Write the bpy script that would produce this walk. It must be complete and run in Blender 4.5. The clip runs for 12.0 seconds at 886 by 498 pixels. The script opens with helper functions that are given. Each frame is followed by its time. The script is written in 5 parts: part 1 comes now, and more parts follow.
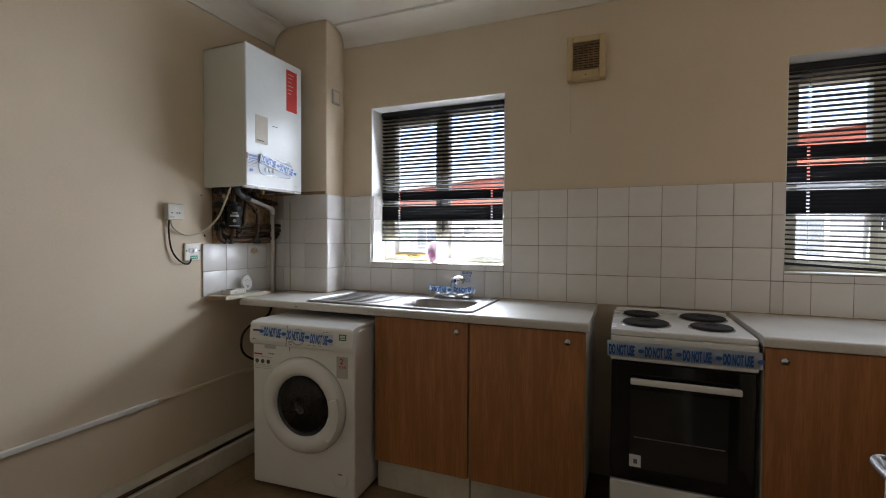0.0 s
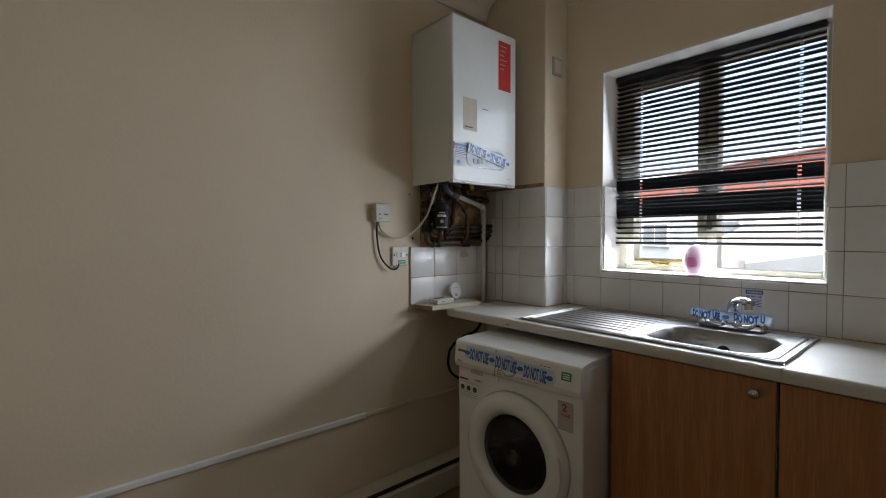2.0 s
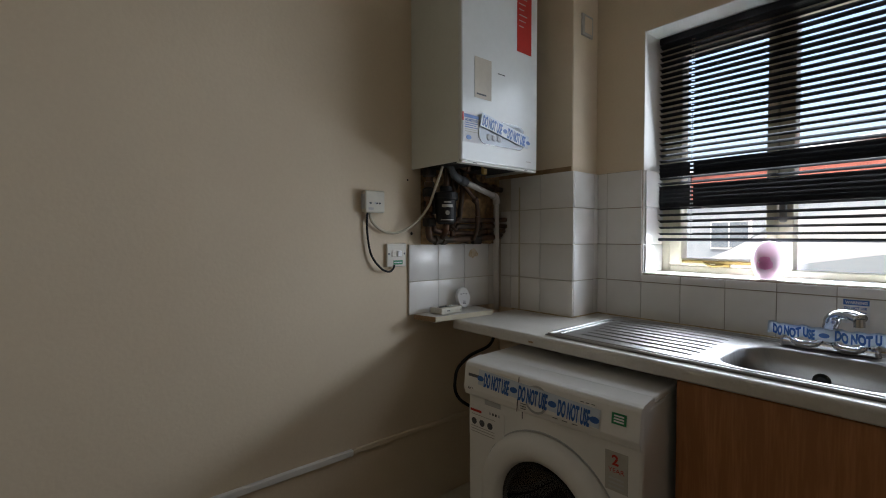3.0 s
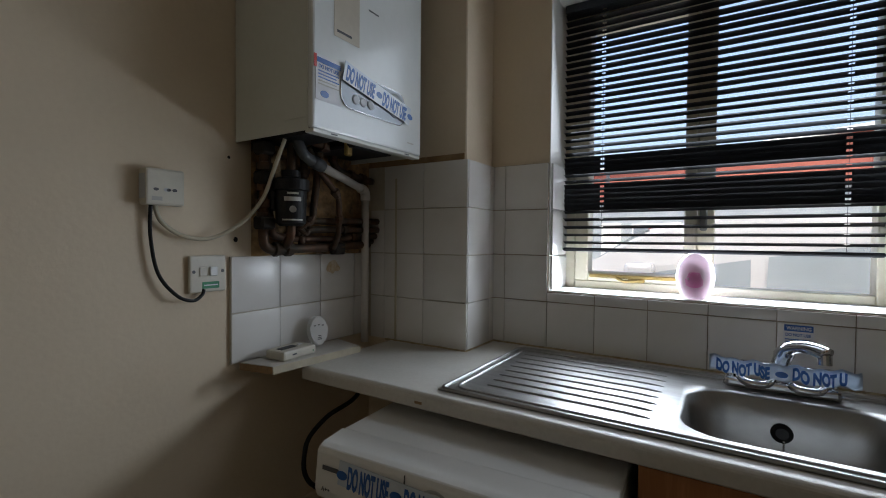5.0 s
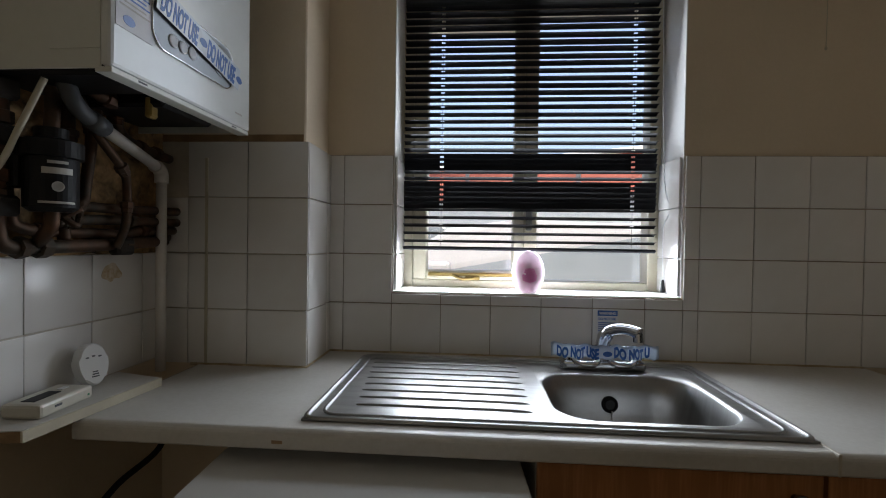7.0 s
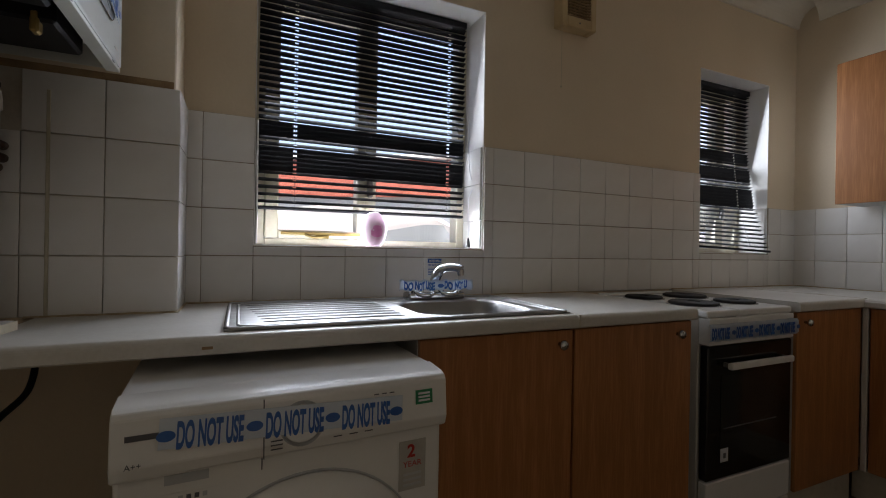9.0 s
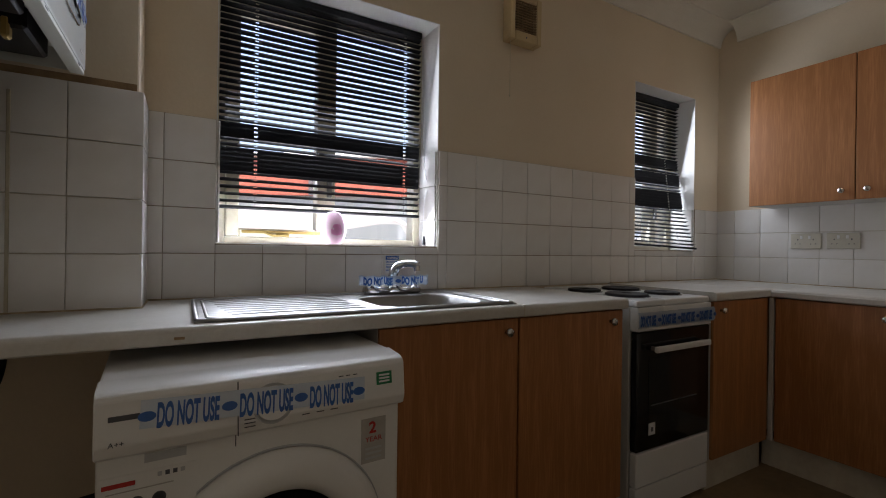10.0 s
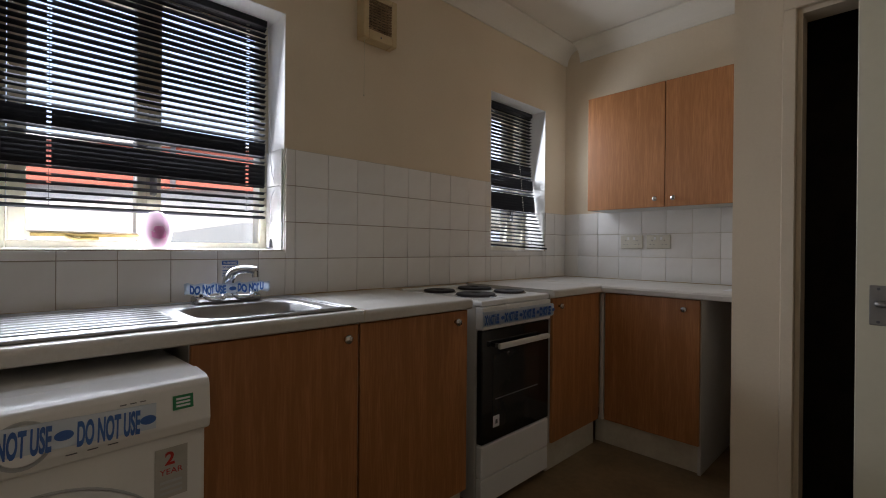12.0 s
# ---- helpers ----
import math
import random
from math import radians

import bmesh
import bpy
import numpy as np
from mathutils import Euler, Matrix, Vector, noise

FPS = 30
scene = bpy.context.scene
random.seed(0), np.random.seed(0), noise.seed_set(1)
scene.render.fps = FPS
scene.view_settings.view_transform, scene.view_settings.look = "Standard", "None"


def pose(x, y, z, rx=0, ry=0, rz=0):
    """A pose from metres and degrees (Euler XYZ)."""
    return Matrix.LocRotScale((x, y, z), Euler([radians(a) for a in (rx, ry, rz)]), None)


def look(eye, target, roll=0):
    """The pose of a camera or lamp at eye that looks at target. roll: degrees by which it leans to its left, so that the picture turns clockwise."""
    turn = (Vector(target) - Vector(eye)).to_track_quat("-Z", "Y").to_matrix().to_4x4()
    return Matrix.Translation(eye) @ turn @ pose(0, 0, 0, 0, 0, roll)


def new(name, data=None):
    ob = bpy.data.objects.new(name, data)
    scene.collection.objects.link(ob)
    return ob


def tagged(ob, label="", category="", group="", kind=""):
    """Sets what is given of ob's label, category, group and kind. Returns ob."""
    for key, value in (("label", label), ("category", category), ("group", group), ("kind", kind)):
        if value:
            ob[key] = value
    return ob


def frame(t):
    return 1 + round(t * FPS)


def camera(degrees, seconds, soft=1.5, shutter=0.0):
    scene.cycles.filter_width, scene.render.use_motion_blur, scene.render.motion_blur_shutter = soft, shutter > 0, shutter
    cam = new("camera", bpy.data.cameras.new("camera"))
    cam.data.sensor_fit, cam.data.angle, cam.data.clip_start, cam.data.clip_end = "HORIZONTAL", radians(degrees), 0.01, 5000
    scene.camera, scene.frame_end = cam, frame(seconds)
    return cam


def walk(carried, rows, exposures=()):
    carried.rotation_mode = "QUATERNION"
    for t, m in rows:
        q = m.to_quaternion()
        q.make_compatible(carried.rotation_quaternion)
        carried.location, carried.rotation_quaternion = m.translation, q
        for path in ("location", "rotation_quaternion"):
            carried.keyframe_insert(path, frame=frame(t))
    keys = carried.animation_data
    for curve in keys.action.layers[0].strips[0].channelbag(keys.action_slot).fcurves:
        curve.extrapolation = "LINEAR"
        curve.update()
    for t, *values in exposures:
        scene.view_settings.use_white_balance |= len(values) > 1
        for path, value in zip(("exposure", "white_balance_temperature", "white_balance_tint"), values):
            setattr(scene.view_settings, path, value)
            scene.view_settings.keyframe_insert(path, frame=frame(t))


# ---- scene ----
cam = camera(89.1, 12.0, 1.0)
PATH = [
    (0, (0.597, -2.494, 1.25), (-0.156, -0.642, 1.199), 0.3),
    (0.5, (0.55, -2.383, 1.243), (-0.495, -0.679, 1.199), 0.2),
    (1, (0.466, -2.266, 1.24), (-0.773, -0.697, 1.19), 0.1),
    (1.5, (0.381, -2.136, 1.265), (-1.018, -0.708, 1.209), 0.1),
    (2, (0.267, -2.066, 1.264), (-1.245, -0.758, 1.207), -0.1),
    (2.5, (0.111, -1.945, 1.251), (-1.441, -0.684, 1.195), -0.1),
    (4.5, (-0.375, -1.506, 1.233), (-1.556, 0.108, 1.189), 0.5),
    (5, (-0.413, -1.435, 1.26), (-1.483, 0.254, 1.216), 0.5),
    (5.5, (-0.485, -1.373, 1.263), (-1.381, 0.414, 1.226), 0.5),
    (6, (-0.566, -1.346, 1.262), (-1.2, 0.55, 1.225), 0.7),
    (6.5, (-0.604, -1.355, 1.265), (-1.004, 0.605, 1.23), 0.8),
    (8.5, (-0.895, -1.545, 1.121), (-0.239, 0.345, 1.119), 1.0),
    (9, (-0.955, -1.62, 1.092), (-0.129, 0.201, 1.09), 1.0),
    (9.5, (-1.0, -1.677, 1.078), (-0.072, 0.095, 1.077), 0.9),
    (10, (-1.004, -1.721, 1.084), (-0.006, 0.012, 1.083), 0.8),
    (10.5, (-0.995, -1.759, 1.091), (0.084, -0.075, 1.09), 0.7),
    (11, (-0.974, -1.787, 1.1), (0.194, -0.164, 1.098), 0.7),
    (11.5, (-0.951, -1.797, 1.104), (0.303, -0.239, 1.1), 0.6),
    (12, (-0.861, -1.795, 1.107), (0.526, -0.355, 1.102), 0.5),
]
EXPOSURES = [(0, 3.54, 6300, 12.5), (1, 3.18, 6350, 12), (2, 3.07, 6350, 10.5), (2.5, 2.94, 6350, 10.5), (4.5, 2.52, 6250, 9.5), (5.5, 2.38, 6200, 9.5), (6.5, 2.4, 6350, 10), (8.5, 2.62, 6450, 14), (9.5, 2.75, 6450, 15), (10.5, 2.97, 6450, 15.5), (11, 3.0, 6450, 15.5), (12, 3.08, 6450, 15.5)]
walk(cam, [(t, look(eye, target, roll)) for t, eye, target, roll in PATH], EXPOSURES)

# ---- world, sun and exposure ----
world = bpy.data.worlds.new("overcast_sky")
scene.world = world
world.use_nodes = True
wn = world.node_tree.nodes
sky = wn.new("ShaderNodeTexSky")
sky.sky_type = "NISHITA"
sky.sun_disc = False
sky.sun_elevation, sky.sun_rotation = radians(58), radians(150)
sky.air_density, sky.dust_density = 1.0, 7.0
wn["Background"].inputs["Strength"].default_value = 0.08
cloud = wn.new("ShaderNodeHueSaturation")
cloud.inputs["Saturation"].default_value = 1.0
world.node_tree.links.new(sky.outputs["Color"], cloud.inputs["Color"])
world.node_tree.links.new(cloud.outputs["Color"], wn["Background"].inputs["Color"])
sun = new("sun", bpy.data.lights.new("sun", "SUN"))
sun.data.energy, sun.data.angle, sun.data.color = 0.5, radians(14), (1.0, 0.96, 0.9)
sun.matrix_world = look((0, 0, 30), (6, 14, 0))



def window_light(name, x, z, w, h, watts, drop, spread):
    lamp = new(name, bpy.data.lights.new(name, "AREA"))
    lamp.data.shape, lamp.data.size, lamp.data.size_y = "RECTANGLE", w, h
    lamp.data.energy, lamp.data.color = watts, (0.80, 0.885, 0.98)
    lamp.data.spread = radians(spread)
    lamp.matrix_world = look((x, 0.101, z), (x, -1.0, z - drop))


# daylight entering at the two window openings: through the blinds, and brighter through the gaps below them
window_light("window_light_sink", -0.478, 1.69, 0.80, 0.72, 0.88, 0.25, 150)
window_light("window_light_sink_gap", -0.478, 1.175, 0.80, 0.15, 1.3, 0.48, 138)
window_light("window_light_narrow", 1.565, 1.60, 0.56, 0.90, 1.2, 0.22, 150)

# ---- materials ----


def mat(name, a, b=None, rough=0.5, metal=0.0, scale=6.0, fine=60.0, bump=0.05, stretch=(1, 1, 1), spread=0.25, coat=0.0, by_object=0.0, rough_var=0.08):
    """A surface that drifts between two colours at two scales, with fine relief."""
    m = bpy.data.materials.new(name)
    m.use_nodes = True
    n, l = m.node_tree.nodes, m.node_tree.links
    p = n["Principled BSDF"]
    b = b or tuple(c * 0.8 for c in a)
    tc = n.new("ShaderNodeTexCoord")
    mp = n.new("ShaderNodeMapping")
    mp.inputs["Scale"].default_value = stretch
    l.new(tc.outputs["Object"], mp.inputs["Vector"])
    big = n.new("ShaderNodeTexNoise")
    big.inputs["Scale"].default_value, big.inputs["Detail"].default_value = scale, 5
    small = n.new("ShaderNodeTexNoise")
    small.inputs["Scale"].default_value, small.inputs["Detail"].default_value = fine, 3
    l.new(mp.outputs["Vector"], big.inputs["Vector"])
    l.new(mp.outputs["Vector"], small.inputs["Vector"])
    mix = n.new("ShaderNodeMath")
    mix.operation = "MULTIPLY_ADD"
    mix.inputs[1].default_value = spread
    l.new(small.outputs["Fac"], mix.inputs[0])
    l.new(big.outputs["Fac"], mix.inputs[2])
    ramp = n.new("ShaderNodeValToRGB")
    ramp.color_ramp.elements[0].position, ramp.color_ramp.elements[1].position = 0.35 + spread * 0.3, 0.7 + spread * 0.6
    ramp.color_ramp.elements[0].color, ramp.color_ramp.elements[1].color = (*a, 1), (*b, 1)
    l.new(mix.outputs[0], ramp.inputs["Fac"])
    colour = ramp.outputs["Color"]
    if by_object:
        info = n.new("ShaderNodeObjectInfo")
        hsv = n.new("ShaderNodeHueSaturation")
        k = n.new("ShaderNodeMath")
        k.operation = "MULTIPLY_ADD"
        k.inputs[1].default_value, k.inputs[2].default_value = by_object, 1 - by_object / 2
        l.new(info.outputs["Random"], k.inputs[0])
        l.new(k.outputs[0], hsv.inputs["Value"])
        l.new(colour, hsv.inputs["Color"])
        colour = hsv.outputs["Color"]
    l.new(colour, p.inputs["Base Color"])
    rr = n.new("ShaderNodeMath")
    rr.operation = "MULTIPLY_ADD"
    rr.inputs[1].default_value, rr.inputs[2].default_value = rough_var, rough - rough_var / 2
    l.new(big.outputs["Fac"], rr.inputs[0])
    l.new(rr.outputs[0], p.inputs["Roughness"])
    p.inputs["Metallic"].default_value = metal
    p.inputs["Coat Weight"].default_value = coat
    if bump:
        bp = n.new("ShaderNodeBump")
        bp.inputs["Strength"].default_value, bp.inputs["Distance"].default_value = bump, 0.004
        l.new(small.outputs["Fac"], bp.inputs["Height"])
        l.new(bp.outputs["Normal"], p.inputs["Normal"])
    return m


M_WALL = mat("cream_emulsion", (0.725, 0.61, 0.455), (0.655, 0.54, 0.395), 0.75, scale=1.3, fine=90, bump=0.12, spread=0.3)
M_CEIL = mat("white_ceiling_paint", (0.78, 0.74, 0.66), (0.72, 0.67, 0.58), 0.85, scale=1.6, fine=120, bump=0.15)
M_TILE = mat("glazed_white_tile", (0.78, 0.76, 0.73), (0.72, 0.69, 0.65), 0.25, scale=5, fine=25, bump=0.03, by_object=0.08, rough_var=0.12)
M_GROUT = mat("stained_grout", (0.46, 0.40, 0.33), (0.20, 0.15, 0.10), 0.9, scale=7, fine=80, bump=0.4)
M_GROUTW = mat("pale_grout", (0.64, 0.59, 0.50), (0.44, 0.38, 0.29), 0.9, scale=7, fine=80, bump=0.4)
M_TOP = mat("worn_cream_laminate", (0.60, 0.575, 0.53), (0.50, 0.47, 0.42), 0.5, scale=4, fine=110, bump=0.04, spread=0.5)
M_EDGE = mat("laminate_edge", (0.62, 0.57, 0.48), (0.50, 0.44, 0.35), 0.5, scale=9, fine=70, bump=0.05)
M_WOOD = mat("beech_effect_laminate", (0.47, 0.205, 0.074), (0.33, 0.132, 0.043), 0.42, scale=5, fine=26, bump=0.04, stretch=(7, 7, 0.45), spread=0.8)
M_CARC = mat("white_carcass_board", (0.62, 0.60, 0.57), (0.52, 0.50, 0.46), 0.55, scale=3, fine=60)
M_PLINTH = mat("scuffed_cream_plinth", (0.66, 0.62, 0.52), (0.50, 0.45, 0.36), 0.5, scale=5, fine=40, bump=0.05)
M_FLOOR = mat("brown_vinyl_floor", (0.27, 0.185, 0.10), (0.15, 0.10, 0.052), 0.42, scale=3.5, fine=30, bump=0.08, spread=0.5, rough_var=0.2)
M_ENAMEL = mat("white_enamel", (0.80, 0.80, 0.79), (0.74, 0.74, 0.73), 0.28, scale=2, fine=50, bump=0.01)
M_APPL = mat("white_appliance_plastic", (0.78, 0.77, 0.75), (0.72, 0.71, 0.68), 0.36, scale=3, fine=120, bump=0.02)
M_GREYPL = mat("light_grey_plastic", (0.50, 0.51, 0.52), None, 0.4, scale=3, fine=90)
M_BOIL = mat("boiler_white_enamel", (0.74, 0.76, 0.75), (0.66, 0.68, 0.66), 0.2, scale=2, fine=40, bump=0.01)
M_BOILSIDE = mat("boiler_side_paint", (0.66, 0.67, 0.62), (0.58, 0.58, 0.52), 0.45, scale=2, fine=60, bump=0.03)
M_STEEL = mat("brushed_stainless", (0.37, 0.365, 0.355), (0.29, 0.285, 0.275), 0.42, metal=1.0, scale=5, fine=60, bump=0.03, stretch=(1, 9, 1), rough_var=0.2)
M_CHROME = mat("chrome", (0.56, 0.56, 0.57), (0.48, 0.48, 0.49), 0.14, metal=1.0, scale=8, fine=60, bump=0.01)
M_BLACK = mat("black_plastic", (0.008, 0.008, 0.009), (0.013, 0.012, 0.012), 0.45, scale=8, fine=80)
M_BLIND = mat("black_blind_slat", (0.012, 0.013, 0.017), (0.024, 0.025, 0.03), 0.45, scale=4, fine=40, stretch=(0.6, 6, 6))
M_GLOSSBLK = mat("black_oven_glass", (0.006, 0.006, 0.007), (0.010, 0.010, 0.011), 0.06, scale=3, fine=20, bump=0, coat=0.0, rough_var=0.04)
M_HOB = mat("cast_iron_ring", (0.014, 0.013, 0.013), (0.026, 0.023, 0.021), 0.6, scale=12, fine=120, bump=0.2)
M_FRAME = mat("yellowed_white_frame", (0.76, 0.72, 0.60), (0.62, 0.55, 0.40), 0.45, scale=5, fine=50, bump=0.06)
M_REVEAL = mat("white_gloss_reveal", (0.82, 0.81, 0.78), (0.76, 0.74, 0.70), 0.4, scale=4, fine=70, bump=0.04)
M_FANPL = mat("aged_cream_plastic", (0.60, 0.46, 0.26), (0.50, 0.36, 0.18), 0.45, scale=5, fine=60)
# near-black: painted shade in the cupboard, fan cavity and holes; also grimy valves
M_DARK = mat("shade_and_grime_black", (0.012, 0.010, 0.008), (0.03, 0.022, 0.016), 0.9, scale=9, fine=60, bump=0.3)
M_BRICKRAW = mat("exposed_sooty_masonry", (0.035, 0.024, 0.017), (0.50, 0.31, 0.14), 0.95, scale=13, fine=60, bump=0.8, spread=0.6)
M_COPPER = mat("tarnished_copper", (0.13, 0.065, 0.038), (0.045, 0.045, 0.036), 0.55, metal=0.6, scale=14, fine=80, bump=0.2)
M_PIPEW = mat("white_waste_pipe", (0.66, 0.63, 0.58), (0.55, 0.50, 0.43), 0.45, scale=5, fine=60)
M_PIPEG = mat("grey_hose", (0.085, 0.09, 0.095), None, 0.5, scale=8, fine=60)
M_CABLE = mat("cream_cable", (0.55, 0.49, 0.36), None, 0.5, scale=8, fine=60)
M_BRASS = mat("yellow_brass", (0.40, 0.27, 0.08), (0.28, 0.19, 0.06), 0.45, metal=0.4, scale=10, fine=70)
M_TAPE = mat("translucent_tape", (0.64, 0.69, 0.75), (0.52, 0.60, 0.70), 0.2, scale=14, fine=50, bump=0.3)
M_BLUE = mat("blue_print", (0.018, 0.09, 0.34), (0.03, 0.13, 0.42), 0.3, scale=20, fine=90)
M_RED = mat("red_sticker", (0.52, 0.03, 0.02), (0.42, 0.02, 0.015), 0.4, scale=8, fine=60)
M_SILVER = mat("silver_plastic", (0.20, 0.21, 0.22), (0.15, 0.16, 0.17), 0.36, metal=0.7, scale=6, fine=60)
M_PAPER = mat("white_paper", (0.76, 0.76, 0.78), None, 0.6, scale=8, fine=60)
M_INK = mat("grey_print", (0.10, 0.10, 0.11), None, 0.6, scale=8, fine=60)
M_LABELGR = mat("grey_label", (0.50, 0.48, 0.44), None, 0.5, scale=8, fine=60)
M_GREEN = mat("green_label", (0.02, 0.22, 0.09), None, 0.5, scale=8, fine=60)
M_PINK = mat("pink_gel", (0.80, 0.42, 0.64), (0.76, 0.34, 0.58), 0.35, scale=60, fine=150, bump=0.3)
M_PINKSHELL = mat("pale_pink_plastic", (0.82, 0.73, 0.77), (0.78, 0.69, 0.73), 0.3, scale=8, fine=60)
M_BOARD = mat("chipboard_edge", (0.34, 0.22, 0.11), (0.20, 0.12, 0.06), 0.8, scale=20, fine=150, bump=0.4)
M_DOOR = mat("cream_door_paint", (0.57, 0.53, 0.40), (0.51, 0.47, 0.35), 0.5, scale=2, fine=60, bump=0.04)
M_METALGR = mat("satin_metal", (0.30, 0.29, 0.28), None, 0.5, metal=0.9, scale=6, fine=80)
M_SOCKET = mat("white_socket_plastic", (0.64, 0.60, 0.50), None, 0.35, scale=6, fine=60)
M_RED_BRICK = mat("orange_red_brick", (0.42, 0.125, 0.085), (0.34, 0.10, 0.065), 0.85, scale=2, fine=30, bump=0.3)
M_ASPHALT = mat("asphalt", (0.06, 0.06, 0.062), (0.045, 0.045, 0.046), 0.85, scale=3, fine=200, bump=0.4)
M_PAVE = mat("concrete_pavement", (0.36, 0.35, 0.33), (0.28, 0.27, 0.25), 0.85, scale=3, fine=90, bump=0.3)
M_CARWHITE = mat("white_car_paint", (0.46, 0.47, 0.48), None, 0.15, scale=2, fine=50, bump=0, coat=0.5)
# pale base colour puts the reflected sky and see-through brightness into the glass
M_CARGLASS = mat("sky_toned_glass", (0.24, 0.27, 0.29), (0.17, 0.20, 0.22), 0.08, scale=2, fine=50, bump=0)
M_TYRE = mat("tyre_rubber", (0.02, 0.02, 0.02), None, 0.8, scale=9, fine=80, bump=0.2)
M_ROOF = mat("slate_roof", (0.16, 0.16, 0.17), (0.11, 0.11, 0.12), 0.7, scale=3, fine=50, bump=0.3)
M_RENDER = mat("pale_render", (0.38, 0.41, 0.42), (0.31, 0.34, 0.35), 0.85, scale=2, fine=60, bump=0.2)
M_BLUEGREEN = mat("pale_green_paint", (0.35, 0.50, 0.42), None, 0.5, scale=3, fine=60)

for m in (M_BLACK, M_BLIND, M_COPPER, M_HOB):
    m.node_tree.nodes["Principled BSDF"].inputs["Specular IOR Level"].default_value = 0.22
for m in (M_PINKSHELL, M_PINK):
    n, l = m.node_tree.nodes, m.node_tree.links
    p = n["Principled BSDF"]
    thin, both = n.new("ShaderNodeBsdfTranslucent"), n.new("ShaderNodeMixShader")
    l.new(p.inputs["Base Color"].links[0].from_socket, thin.inputs["Color"])
    both.inputs["Fac"].default_value = 0.3
    l.new(p.outputs["BSDF"], both.inputs[1])
    l.new(thin.outputs["BSDF"], both.inputs[2])
    l.new(both.outputs["Shader"], n["Material Output"].inputs["Surface"])


def glass(name, tint=(1, 1, 1), rough=0.0):
    m = bpy.data.materials.new(name)
    m.use_nodes = True
    p = m.node_tree.nodes["Principled BSDF"]
    p.inputs["Base Color"].default_value = (*tint, 1)
    p.inputs["Transmission Weight"].default_value = 1.0
    p.inputs["Roughness"].default_value, p.inputs["IOR"].default_value = rough, 1.45
    return m


M_GLASS = glass("window_glass")
M_PORT = glass("dark_porthole_glass", (0.25, 0.25, 0.26))

# ---- mesh helpers ----


def thing(name, loc, label, category, group="", kind=""):
    ob = new(name)
    ob.location = loc
    ob.empty_display_size = 0.05
    return tagged(ob, label, category, group, kind)


def solid(name, bm, material, smooth=False):
    me = bpy.data.meshes.new(name)
    bmesh.ops.recalc_face_normals(bm, faces=bm.faces)
    bm.to_mesh(me)
    bm.free()
    me.materials.append(material)
    if smooth:
        me.shade_smooth()
    return new(name, me)


def part(name, bm, material, parent, label="", smooth=False):
    """Links a bmesh, in world metres, as one mesh object under a thing or a part."""
    ob = solid(name, bm, material, smooth)
    ob.parent = parent
    ob.matrix_parent_inverse = Matrix.Translation(-parent.location) if parent.data is None else Matrix()
    return tagged(ob, label)


def box(x0, x1, y0, y1, z0, z1, bev=0.0, seg=1, into=None):
    bm = into or bmesh.new()
    r = bmesh.ops.create_cube(bm, size=1.0)
    for v in r["verts"]:
        v.co = Vector(((x0 + x1) / 2 + v.co.x * (x1 - x0), (y0 + y1) / 2 + v.co.y * (y1 - y0), (z0 + z1) / 2 + v.co.z * (z1 - z0)))
    if bev:
        es = list({e for v in r["verts"] for e in v.link_edges})
        bmesh.ops.bevel(bm, geom=es, offset=bev, segments=seg, affect="EDGES", profile=0.5)
    return bm


def prism(pts, axis, a, b, bev=0.0):
    """A closed outline drawn in the two other axes, pushed along axis from a to b."""
    bm = bmesh.new()
    place = {"x": lambda u, v, w: (w, u, v), "y": lambda u, v, w: (u, w, v), "z": lambda u, v, w: (u, v, w)}[axis]
    lo = [bm.verts.new(place(u, v, a)) for u, v in pts]
    hi = [bm.verts.new(place(u, v, b)) for u, v in pts]
    k = len(pts)
    bm.faces.new(lo)
    bm.faces.new(hi)
    for i in range(k):
        bm.faces.new((lo[i], lo[(i + 1) % k], hi[(i + 1) % k], hi[i]))
    if bev:
        bmesh.ops.bevel(bm, geom=list(bm.edges), offset=bev, segments=1, affect="EDGES")
    return bm


def lathe(profile, centre, axis, seg=40):
    """Turns (radius, distance along the axis) round an axis through centre."""
    bm = bmesh.new()
    ax = Vector(axis).normalized()
    u = ax.orthogonal().normalized()
    w = ax.cross(u)
    rings = []
    for r, h in profile:
        rings.append([bm.verts.new(Vector(centre) + ax * h + (u * math.cos(t) + w * math.sin(t)) * max(r, 1e-4)) for t in (2 * math.pi * i / seg for i in range(seg))])
    for p, q in zip(rings, rings[1:]):
        for i in range(seg):
            bm.faces.new((p[i], p[(i + 1) % seg], q[(i + 1) % seg], q[i]))
    bm.faces.new(rings[0])
    bm.faces.new(rings[-1])
    return bm


def spline(pts, steps=8):
    out = []
    p = [Vector(pts[0])] + [Vector(q) for q in pts] + [Vector(pts[-1])]
    for i in range(1, len(p) - 2):
        for s in range(steps):
            t = s / steps
            a, b, c, d = p[i - 1], p[i], p[i + 1], p[i + 2]
            out.append(0.5 * ((2 * b) + (c - a) * t + (2 * a - 5 * b + 4 * c - d) * t * t + (3 * b - a - 3 * c + d) * t ** 3))
    out.append(p[-2])
    return out


